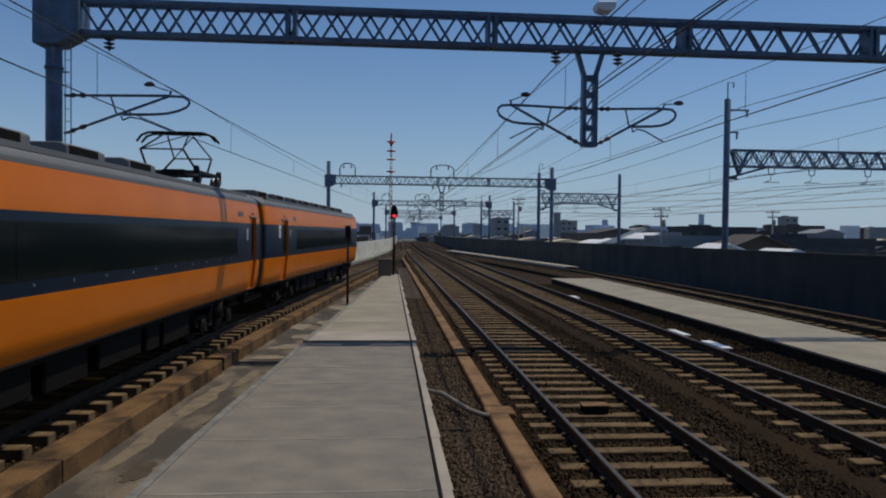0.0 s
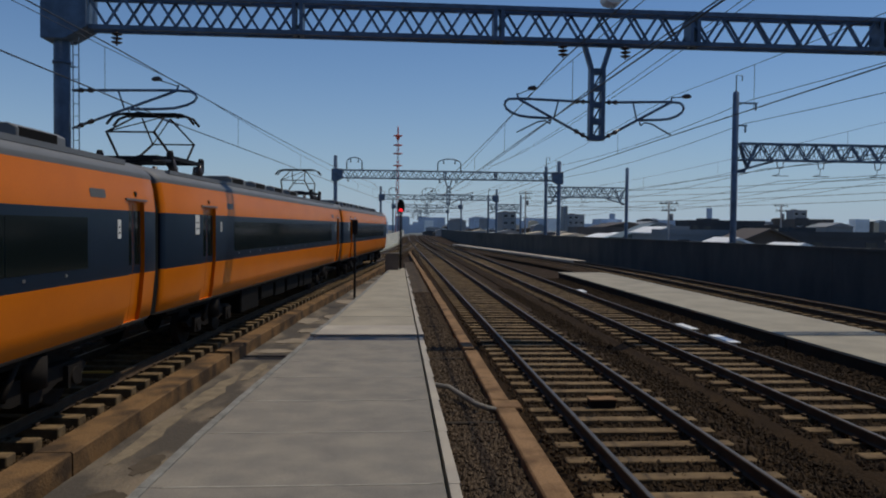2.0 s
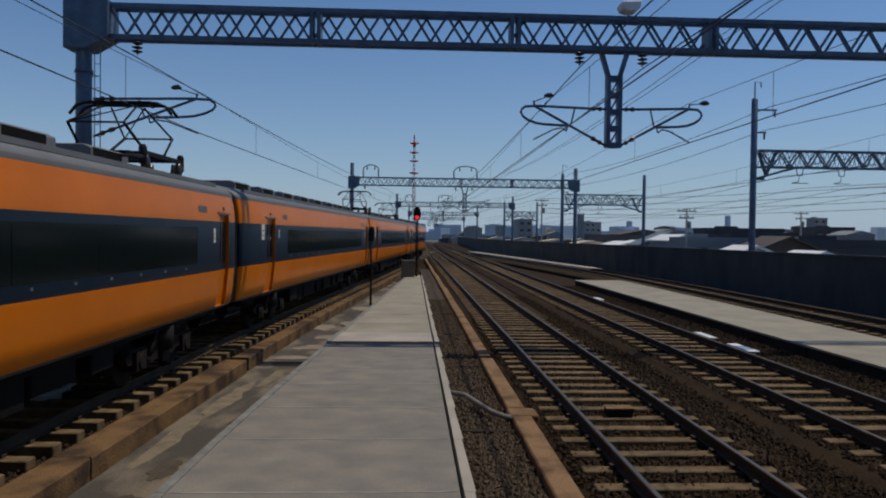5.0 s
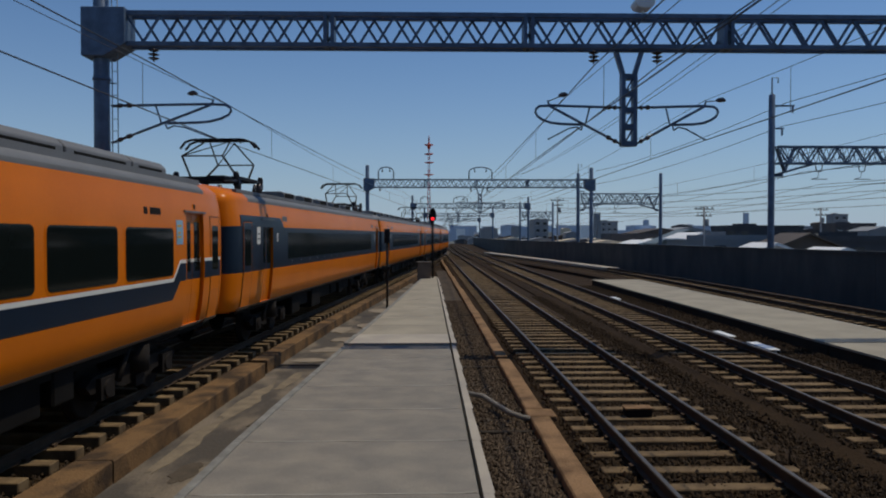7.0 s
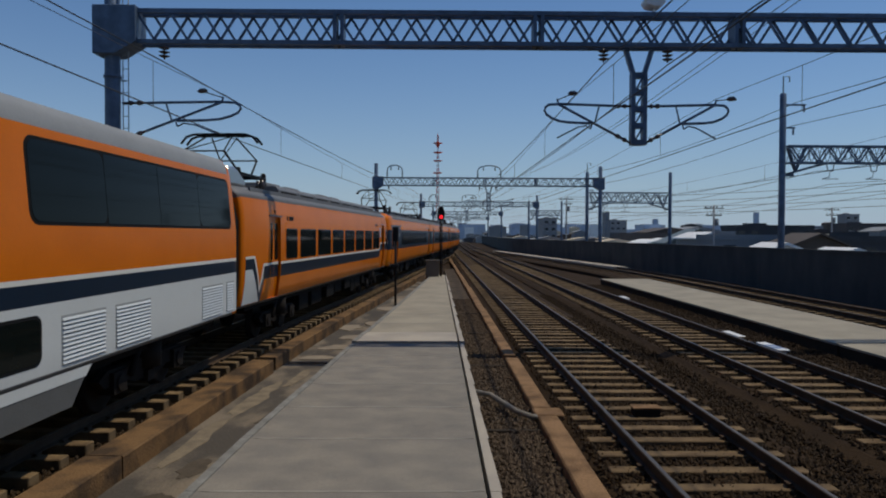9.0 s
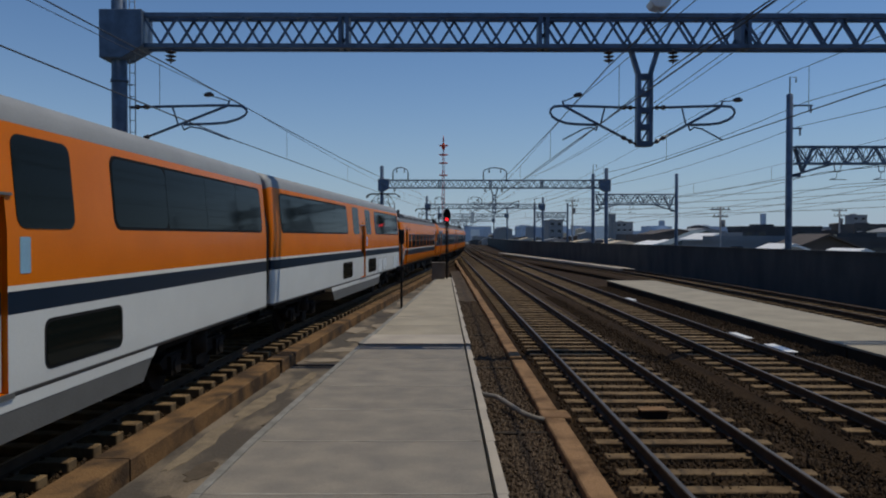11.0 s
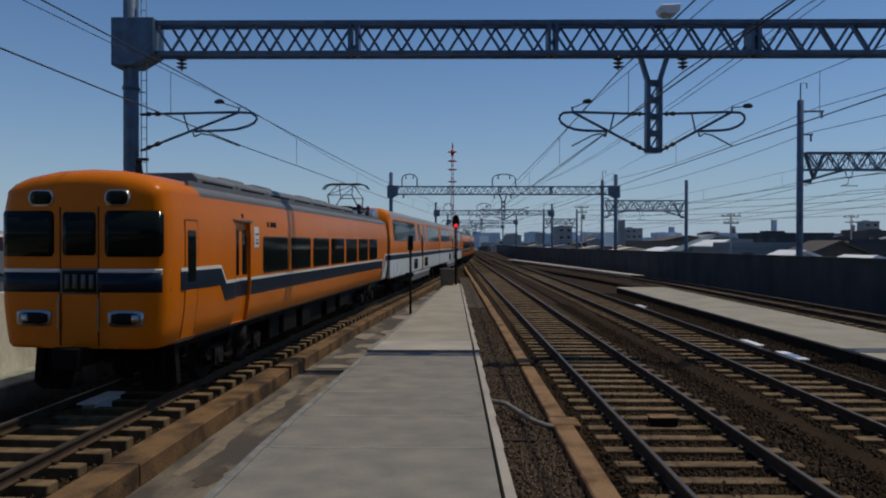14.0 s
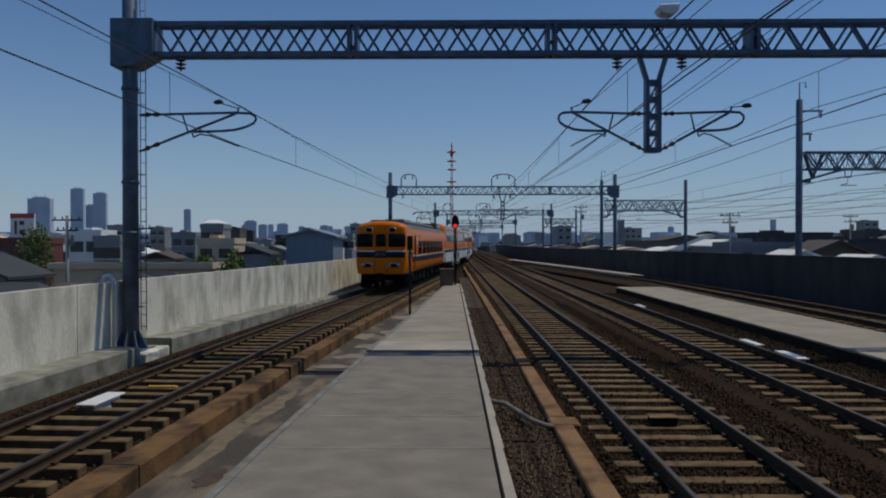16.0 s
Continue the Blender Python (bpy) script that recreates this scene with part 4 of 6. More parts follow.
def window(c, side, y0, y1, z0, z1, r=0.09, frame_m=None):
    side_part("window_frame", rounded(y0 - 0.035, y1 + 0.035, z0 - 0.035, z1 + 0.035, r + 0.03), frame_m or SILVER, c, side, 0.004)
    side_part("window", rounded(y0, y1, z0, z1, r), GLASS, c, side, 0.010, label="dark tinted window")


def door(c, side, y0, y1, z0, z1, m=ORANGE, fold=True, deep=0.0):
    """A door in the side; deep: how far its leaves stand back in the opening."""
    if deep:
        zs = [z0] + [p[1] for p in side if z0 + 0.01 < p[1] < z1 - 0.01] + [z1]
        for s in (-1, 1):
            bm = B()
            for y in (y0, y1):
                for lo, hi in zip(zs, zs[1:]):
                    bm.faces.new([bm.verts.new((s * (lean(z, side) + d), y, z)) for z, d in ((lo, 0.0), (hi, 0.0), (hi, -deep - 0.02), (lo, -deep - 0.02))])
            for z in (z0, z1):
                bm.faces.new([bm.verts.new((s * (lean(z, side) + d), y, z)) for y, d in ((y0, 0.0), (y1, 0.0), (y1, -deep - 0.02), (y0, -deep - 0.02))])
            part("door_jamb", bm, m, c)
        side_part("rain_strip", [(y0 - 0.1, z1 + 0.02), (y1 + 0.1, z1 + 0.02), (y1 + 0.1, z1 + 0.05), (y0 - 0.1, z1 + 0.05)], SKIRT, c, side, 0.025)
        side_part("door_lamp", [((y0 + y1) / 2 - 0.05, z1 + 0.17), ((y0 + y1) / 2 + 0.05, z1 + 0.17), ((y0 + y1) / 2 + 0.02, z1 + 0.09), ((y0 + y1) / 2 - 0.02, z1 + 0.09)], BLACK, c, side, 0.015)
    else:
        # flat dark plate whose border paints the shade of a recess
        side_part("recess_shade", [(y0 - 0.02, z0), (y1 + 0.03, z0), (y1 + 0.03, z1 + 0.03), (y0 - 0.02, z1 + 0.03)], UNDER, c, side, 0.003)
    n = 2 if fold else 1
    w = (y1 - y0) / n
    e = 0.02 if deep else 0.0
    for i in range(n):
        a, b2 = y0 + i * w + (-0.005 - e if i == 0 else 0.004), y0 + (i + 1) * w - (0.004 if i < n - 1 else -0.005 - e)
        side_part("door_leaf", [(a, z0 - e + 0.01), (b2, z0 - e + 0.01), (b2, z1 + e + 0.01), (a, z1 + e + 0.01)], m, c, side, 0.007 - deep, 0.02 + deep)
        side_part("door_window", rounded(a + 0.07 + e, b2 - 0.07, z0 + 0.95, z1 - 0.15, 0.04), GLASS, c, side, 0.011 - deep, 0.02 + deep)
    side_part("door_step", [(y0 - 0.08, z0 - 0.06), (y1 + 0.08, z0 - 0.06), (y1 + 0.08, z0), (y0 - 0.08, z0)], SILVER if not deep else SKIRT, c, side, 0.02)


def wheel_mesh():
    bm = B()
    tube(bm, [(-0.07, 0, 0), (-0.05, 0, 0), (0.03, 0, 0), (0.035, 0, 0), (0.06, 0, 0)], [0.40, 0.43, 0.43, 0.46, 0.46], 20)
    tube(bm, [(-0.12, 0, 0), (0.1, 0, 0)], 0.1, 12)
    return mesh_of(bm, "wheel", BOGIE)


WHEEL = wheel_mesh()


def bogie(c, y):
    bm = B()
    for s in (-1, 1):
        prism(bm, [(y - 1.55, 0.55), (y - 1.4, 0.42), (y - 0.7, 0.42), (y - 0.45, 0.34), (y + 0.45, 0.34), (y + 0.7, 0.42), (y + 1.4, 0.42), (y + 1.55, 0.55), (y + 1.3, 0.66), (y - 1.3, 0.66)], s * 1.0 - 0.07, s * 1.0 + 0.07, "x")
        tube(bm, [(s * 1.05, y, 0.5), (s * 1.05, y, 0.92)], 0.22, 12)
        box(bm, s * 1.02 - 0.03, s * 1.02 + 0.12, y - 0.16, y + 0.16, 0.28, 0.46)
        for d in (-1.05, 1.05):
            box(bm, s * 1.0 - 0.1, s * 1.0 + 0.14, y + d - 0.2, y + d + 0.2, 0.3, 0.62)
            tube(bm, [(s * 1.0, y + d, 0.45), (s * 1.17, y + d, 0.45)], 0.13, 10)
        tube(bm, [(s * 1.12, y - 0.35, 0.95), (s * 1.14, y - 0.75, 0.5)], 0.05)
    box(bm, -1.0, 1.0, y - 0.2, y + 0.2, 0.5, 0.95)
    b2 = part("bogie", bm, BOGIE, c, "grey-brown dusty bogie")
    for d in (-1.05, 1.05):
        for s in (-1, 1):
            piece("wheel", WHEEL, b2, pose(s * 0.76, y + d, 0.43, 0, 0, 0 if s < 0 else 180))
    return b2


def under_gear(c, seed, lo=-4.9, hi=4.9):
    rng = random.Random(seed)
    y = lo
    while y < hi - 0.4:
        w = rng.uniform(0.6, 1.7)
        bm = B()
        box(bm, -1.2 + rng.uniform(0, 0.15), 1.2 - rng.uniform(0, 0.15), y, min(y + w, hi), rng.uniform(0.3, 0.55), 0.98)
        part("equipment_case", bm, UNDER, c, bevel=0.03)
        y += w + rng.uniform(0.1, 0.5)
    bm = B()
    box(bm, -1.15, 1.15, -9.7, 9.7, 0.86, 0.985)
    part("underframe", bm, UNDER, c)


def pantograph(c, y, roof=3.84):
    base = roof + 0.12
    bm = B()
    box(bm, -0.26, 0.26, y - 0.34, y + 0.34, base + 0.08, base + 0.22)
    p = part("pantograph", bm, DARK, c, "raised diamond pantograph", bevel=0.03)
    for e, g in [((s, y - 0.95, base + 0.12), (s, y + 0.95, base + 0.12)) for s in (-0.75, 0.75)] + [((-0.75, y + d, base + 0.12), (0.75, y + d, base + 0.12)) for d in (-0.7, 0, 0.7)]:
        bm = B()
        bar(bm, e, g, 0.08, 0.07)
        part("base_beam", bm, DARK, p)
    for s in (-0.75, 0.75):
        for d in (-0.8, 0.8):
            bm = B()
            tube(bm, [(s, y + d, roof - 0.1), (s, y + d, roof), (s, y + d, base - 0.02), (s, y + d, base + 0.1)], [0.05, 0.09, 0.09, 0.05], 8)
            part("insulator", bm, PORCELAIN, p)
    for s, d in ((-0.75, -0.8), (-0.75, 0.8), (0.75, -0.8), (0.75, 0.8)):
        bm = B()
        tube(bm, [(s, y + d * 1.15, roof + 0.02), (s, y + d * 1.15, roof + 0.06), (s, y + d * 1.15, base + 0.2), (s, y + d * 1.15, base + 0.26)], [0.05, 0.075, 0.075, 0.05], 10)
        part("spring_case", bm, DARK, p)
    mid, top = base + 0.62, 5.10
    rods = []
    for s in (-1, 1):
        for d in (-1, 1):
            rods += [("lower_arm", (s * 0.6, y + d * 0.4, base + 0.15), (s * 0.5, y + d * 1.14, mid), 0.028),
                     ("upper_arm", (s * 0.5, y + d * 1.14, mid), (s * 0.32, y + d * 0.16, top - 0.05), 0.02)]
    for d in (-1, 1):
        rods += [("shaft", (-0.6, y + d * 0.4, base + 0.15), (0.6, y + d * 0.4, base + 0.15), 0.03),
                 ("cross_rod", (-0.5, y + d * 1.14, mid), (0.5, y + d * 1.14, mid), 0.02),
                 ("stay", (-0.5, y + d * 1.14, mid), (0.32, y + d * 0.16, top - 0.05), 0.014)]
    for nm, e, g, r in rods:
        bm = B()
        tube(bm, [e, g], r)
        part(nm, bm, DARK, p)
    bm = B()
    for d in (-0.16, 0.16):
        tube(bm, [(-0.98, y + d, top - 0.22), (-0.85, y + d, top - 0.06), (-0.68, y + d, top), (0.68, y + d, top), (0.85, y + d, top - 0.06), (0.98, y + d, top - 0.22)], 0.03)
        box(bm, -0.6, 0.6, y + d - 0.05, y + d + 0.05, top, top + 0.03)
    for x in (-0.5, 0.5):
        bar(bm, (x, y - 0.16, top - 0.03), (x, y + 0.16, top - 0.03), 0.04, 0.03)
    part("collector_head", bm, DARK, p)
    bm = B()
    tube(bm, [(0.5, y - 1.0, base + 0.1), (0.9, y - 1.3, base), (1.0, y - 2.4, roof + 0.02)], 0.03)
    part("roof_cable", bm, DARK, p)
    for i in range(3):
        bm = B()
        tube(bm, [(-0.5 + 0.5 * i, y + 1.25, roof - 0.05), (-0.5 + 0.5 * i, y + 1.25, roof + 0.22)], [0.1, 0.06], 8)
        part("insulator", bm, PORCELAIN, p)


def roof_units(c, ys, w=1.45, l=1.3, h=0.2, roof=3.80):
    for y in ys:
        bm = B()
        prism(bm, [(-w / 2, roof - 0.12), (w / 2, roof - 0.12), (w / 2, roof + h * 0.7), (w / 2 - 0.12, roof + h), (-w / 2 + 0.12, roof + h), (-w / 2, roof + h * 0.7)], y - l / 2, y + l / 2, "y")
        u = part("air_conditioner", bm, ROOFGREY, c, "grey roof air conditioner", bevel=0.015)
        for s in (-1, 1):
            bm = B()
            box(bm, s * w / 2 - 0.05, s * w / 2 + 0.006, y - l * 0.46, y + l * 0.30, roof - 0.08, roof + h * 0.74)
            part("grille", bm, UNDER, u)


def gangway(c, y):
    bm = B()
    for i in range(5):
        q = 0.02 * (i % 2)
        box(bm, -0.55 + q, 0.55 - q, y + i * 0.11 - 0.275, y + i * 0.11 - 0.165, 1.05, 3.15 - q)
    part("gangway_bellows", bm, BLACK, c)
    bm = B()
    prism(bm, [(-1.24, 1.0), (1.24, 1.0), (1.3, 1.5), (1.3, 2.9), (1.2, 3.3), (0.9, 3.45), (-0.9, 3.45), (-1.2, 3.3), (-1.3, 2.9), (-1.3, 1.5)], y - 0.17, y + 0.22, "y")
    part("gangway_cover", bm, COVER, c, "dark grey outer gangway cover")


def old_car(k, cab_rear=False, cab_front=False, pantos=()):
    c = thing("rail_car", "older orange railway carriage with a broad navy window band", "rail car", "train cars")
    bm = B()
    doors = [(-8.35, -7.55)] + ([] if cab_front else [(9.2, 9.85)])
    shell(bm, SIDE_OLD, OLD_MATS, CAB if cab_rear else PLAIN, CAB if cab_front else PLAIN, (3, 4), doors)
    part("body", bm, BODY_MATS, c)
    for i in range(7):
        y = -6.2 + 2.0 * i
        side_part("window", rounded(y, y + 1.985, 2.02, 2.74, 0.02), NAVYGLASS, c, SIDE_OLD, 0.006, label="dark window in the navy band")
    for i in range(14):
        side_part("window_catch", rounded(-5.85 + i, -5.80 + i, 1.93, 1.97, 0.01, 2), SILVER, c, SIDE_OLD, 0.012)
    def banded(y0, y1, top):
        door(c, SIDE_OLD, y0, y1, 1.02, 3.02, ORANGE, deep=0.075)
        w = (y1 - y0) / 2
        for i in (0, 1):
            a, b2 = y0 + i * w + 0.008, y0 + (i + 1) * w - 0.008
            side_part("door_band", [(a, 1.82), (b2, 1.82), (b2, top), (a, top)], NAVY, c, SIDE_OLD, -0.066, 0.09)
            side_part("door_window", rounded(a + 0.06, b2 - 0.06, 1.97, 2.85, 0.04), GLASS, c, SIDE_OLD, -0.060, 0.09)
    banded(-8.35, -7.55, 3.0 if cab_rear else 2.87)
    plates = [(-8.82, -8.58, 2.45, 2.86), (-7.22, -7.12, 2.5, 2.72)]
    side_part("vent_window", rounded(-6.7, -6.25, 3.04, 3.17, 0.04), SKIRT, c, SIDE_OLD, 0.006)
    if not cab_front:
        banded(9.2, 9.85, 2.87)
        plates.append((8.78, 8.9, 2.42, 2.72))
        side_part("vent_window", rounded(7.9, 8.4, 3.04, 3.17, 0.04), SKIRT, c, SIDE_OLD, 0.006)
    for y0, y1, z0, z1 in plates:
        p = side_part("notice_plate", rounded(y0, y1, z0, z1, 0.02), CREAM, c, SIDE_OLD, 0.006, label="pale notice plate beside the door")
        bm = B()
        for h in (0.3, 0.6):
            zc = z0 + (z1 - z0) * h
            box(bm, lean(zc, SIDE_OLD) + 0.004, lean(zc, SIDE_OLD) + 0.009, y0 + 0.035, y1 - 0.035, zc - 0.012, zc + 0.012)
        part("writing_bar", bm, BOGIE, p)
    if cab_rear:
        side_part("navy_panel", [(-9.9, 2.86), (-6.55, 2.86), (-6.85, 3.12), (-9.9, 3.12)], NAVY, c, SIDE_OLD, 0.002)
        door(c, SIDE_OLD, -9.75, -9.2, 1.02, 2.95, ORANGE, fold=False)
        side_part("door_band", [(-9.74, 1.82), (-9.21, 1.82), (-9.21, 2.95), (-9.74, 2.95)], NAVY, c, SIDE_OLD, 0.0088)
    units = [y for y in (-8.3, -5.9, -3.6, -1.3, 1.0, 3.3, 5.6, 7.9) if all(abs(y - p) > 1.9 for p in pantos)]
    roof_units(c, units)
    bm = B()
    for s in (-1, 1):
        box(bm, s * 1.13 - 0.05, s * 1.13 + 0.05, -9.6, 9.6, 3.64, 3.72)
    part("roof_walk", bm, ROOFGREY, c)
    for p in pantos:
        pantograph(c, p)
    for y in (-6.9, 6.9):
        bogie(c, y)
    under_gear(c, k)
    if not cab_rear:
        gangway(c, -HALF - 0.2)
    return c


def door_stripes(c, y0, y1, z):
    """The band and line where they cross a door's two leaves."""
    for a, b2 in ((y0 + 0.01, (y0 + y1) / 2 - 0.01), ((y0 + y1) / 2 + 0.01, y1 - 0.01)):
        side_part("navy_band", [(a, z - 0.31), (b2, z - 0.31), (b2, z), (a, z)], NAVY, c, SIDE_END, -0.064, 0.09)
        side_part("cream_line", [(a, z), (b2, z), (b2, z + 0.06), (a, z + 0.06)], CREAM, c, SIDE_END, -0.064, 0.09)


def stripes(c, parts_list, proud=0.003):
    """Cream line over a navy band along the side: parts_list of (y, z of the cream line's foot) points."""
    cream = [(y, z) for y, z in parts_list] + [(y, z + 0.06) for y, z in parts_list[::-1]]
    navy = [(y, z - 0.31) for y, z in parts_list] + [(y, z) for y, z in parts_list[::-1]]
    side_part("navy_band", navy, NAVY, c, SIDE_END, proud)
    side_part("cream_line", cream, CREAM, c, SIDE_END, proud)


def end_car(k, cab):
    """cab: -1 at the rear end, 1 at the front end."""
    c = thing("rail_car", "orange express end carriage with navy band and cream line", "rail car", "train cars")
    bm = B()
    doors = [(-7.75, -6.95)] if cab < 0 else [(8.2, 9.05), (-8.55, -7.75)]
    shell(bm, SIDE_END, END_MATS, CAB_REAR if cab < 0 else PLAIN, CAB if cab > 0 else PLAIN, doors=doors)
    part("body", bm, BODY_MATS, c)
    foot = 1 if cab < 0 else -1
    for y0, y1 in doors:
        door(c, SIDE_END, y0, y1, 1.04, 3.05, ORANGE, deep=0.075)
    if cab < 0:
        starts, w = [-6.2 + 2.03 * i for i in range(7)], 1.76
        door(c, SIDE_END, -9.95, -9.5, 1.04, 3.0, fold=False)
        stripes(c, [(-10.12, 2.17), (-8.5, 2.17), (-8.25, 1.87), (-7.78, 1.87)], 0.0095)
        stripes(c, [(-6.92, 1.87), (9.0, 1.87)])
        door_stripes(c, -7.75, -6.95, 1.87)
        y0 = -6.72
        notice = side_part("notice_plate", rounded(-6.74, -6.46, 2.54, 2.98, 0.02), CREAM, c, SIDE_END, 0.006, label="pale notice plate beside the door")
    else:
        starts, w = [-7.3] + [-5.95 + 1.97 * i for i in range(7)], 1.72
        door(c, SIDE_END, 9.42, 9.9, 1.04, 3.0, fold=False)
        stripes(c, [(-7.72, 1.87), (7.6, 1.87), (7.9, 2.17), (8.17, 2.17)])
        stripes(c, [(9.08, 2.17), (9.95, 2.17)], 0.0095)
        door_stripes(c, 8.2, 9.05, 2.17)
        door_stripes(c, -8.55, -7.75, 1.87)
        stripes(c, [(-9.0, 1.87), (-8.58, 1.87)])
        y0 = 7.72
        notice = side_part("notice_plate", rounded(7.74, 8.02, 2.5, 2.92, 0.02), mat("blue_notice", (0.25, 0.45, 0.6), 0.5, moving=True), c, SIDE_END, 0.006, label="blue and yellow notice plate")
    bm = B()
    for h, wide in ((2.63, 0.16), (2.70, 0.1), (2.82, 0.18)):
        box(bm, lean(h, SIDE_END) + 0.004, lean(h, SIDE_END) + 0.009, y0 + 0.14 - wide / 2, y0 + 0.14 + wide / 2, h - 0.02, h + 0.02)
    part("writing_bar", bm, BOGIE if cab < 0 else YELLOW, notice)
    for i, y in enumerate(starts):
        window(c, SIDE_END, y, y + (1.05 if cab > 0 and i == 0 else w), 1.98, 2.78, frame_m=ORANGE)
    # the white wedge towards the tall carriages, and the V of the cream line before it
    f = foot
    def on(name, outline, m, proud):
        side_part(name, [(f * y, z) for y, z in outline], m, c, SIDE_END, proud)
    on("white_wedge", [(9.22, 1.05), (10.3, 1.05), (10.3, 1.83), (9.85, 1.83)], BODYWHITE, 0.0045)
    on("navy_band", [(9.82, 1.83), (10.3, 1.83), (10.3, 2.07), (9.74, 2.07)], NAVY, 0.0045)
    on("navy_band", [(9.12, 1.05), (9.22, 1.05), (9.84, 1.83), (9.74, 2.07), (9.26, 1.26)], NAVY, 0.0040)
    on("navy_band", [(8.98, 1.56), (9.12, 1.05), (9.26, 1.26), (9.02, 1.87), (8.98, 1.87)], NAVY, 0.0035)
    on("cream_line", [(8.98, 1.87), (9.03, 1.87), (9.25, 1.24), (9.29, 1.40), (9.09, 1.93), (8.98, 1.93)], CREAM, 0.006)
    on("cream_line", [(9.25, 1.24), (9.76, 2.07), (9.70, 2.13), (9.27, 1.36)], CREAM, 0.0065)
    on("cream_line", [(9.74, 2.07), (10.3, 2.07), (10.3, 2.13), (9.70, 2.13)], CREAM, 0.007)
    # the car's number, as plain bars, high on the side
    yn = -5.9 if cab < 0 else 6.5 if cab > 0 else 0
    for a, b2 in ((0.0, 0.13), (0.22, 0.62)):
        side_part("number_bar", rounded(yn + a, yn + b2, 2.99, 3.1, 0.015, 2), BOGIE, c, SIDE_END, 0.005)
    if foot < 0:
        for a, b2 in ((0.0, 0.13), (0.22, 0.62)):
            side_part("number_bar", rounded(-7.2 + a, -7.2 + b2, 2.99, 3.1, 0.015, 2), BOGIE, c, SIDE_END, 0.005)
    # roof casing in lengths, fairing and pantograph
    p = foot * 8.1
    for i in range(9):
        a = -8.6 + i * 1.95
        b2 = min(a + 1.9, 8.3)
        if b2 > p - 1.3 and a < p + 1.3:
            continue
        bm = B()
        prism(bm, [(-1.0, 3.62), (1.0, 3.62), (1.0, 3.84), (0.9, 3.94), (-0.9, 3.94), (-1.0, 3.84)], a, b2, "y")
        u = part("roof_casing", bm, ROOFGREY, c, bevel=0.015)
        for s in (-1, 1):
            bm = B()
            box(bm, s * 1.0 - 0.005, s * 1.0 + 0.005, a + 0.2, b2 - 0.2, 3.70, 3.80)
            part("grille", bm, UNDER, u)
        if i in (1, 2, 4, 5):
            bm = B()
            box(bm, -0.55, 0.55, a + 0.3, a + 1.6, 3.94, 4.06)
            part("roof_fan", bm, ROOFGREY, c, bevel=0.03)
    bm = B()
    for s in (-1, 1):
        box(bm, s * 1.16 - 0.03, s * 1.16 + 0.03, -9.4, 9.4, 3.6, 3.72)
    part("roof_walk", bm, ROOFGREY, c)
    bm = B()
    a, b2 = (9.15, 10.3) if foot > 0 else (-10.3, -9.15)
    e = [(a, 3.72), (b2, 3.72), (b2, 4.14), (a + 0.55, 4.14), (a, 3.88)] if foot > 0 else [(a, 3.72), (b2, 3.72), (b2, 3.88), (b2 - 0.55, 4.14), (a, 4.14)]
    prism(bm, e, -1.0, 1.0, "x")
    part("roof_fairing", bm, SILVER, c, "bright metal roof fairing", bevel=0.06)
    pantograph(c, p, 3.84)
    for y in (-6.9, 6.9):
        bogie(c, y)
    under_gear(c, 20 + k)
    if foot < 0:
        gangway(c, -HALF - 0.2)
    return c


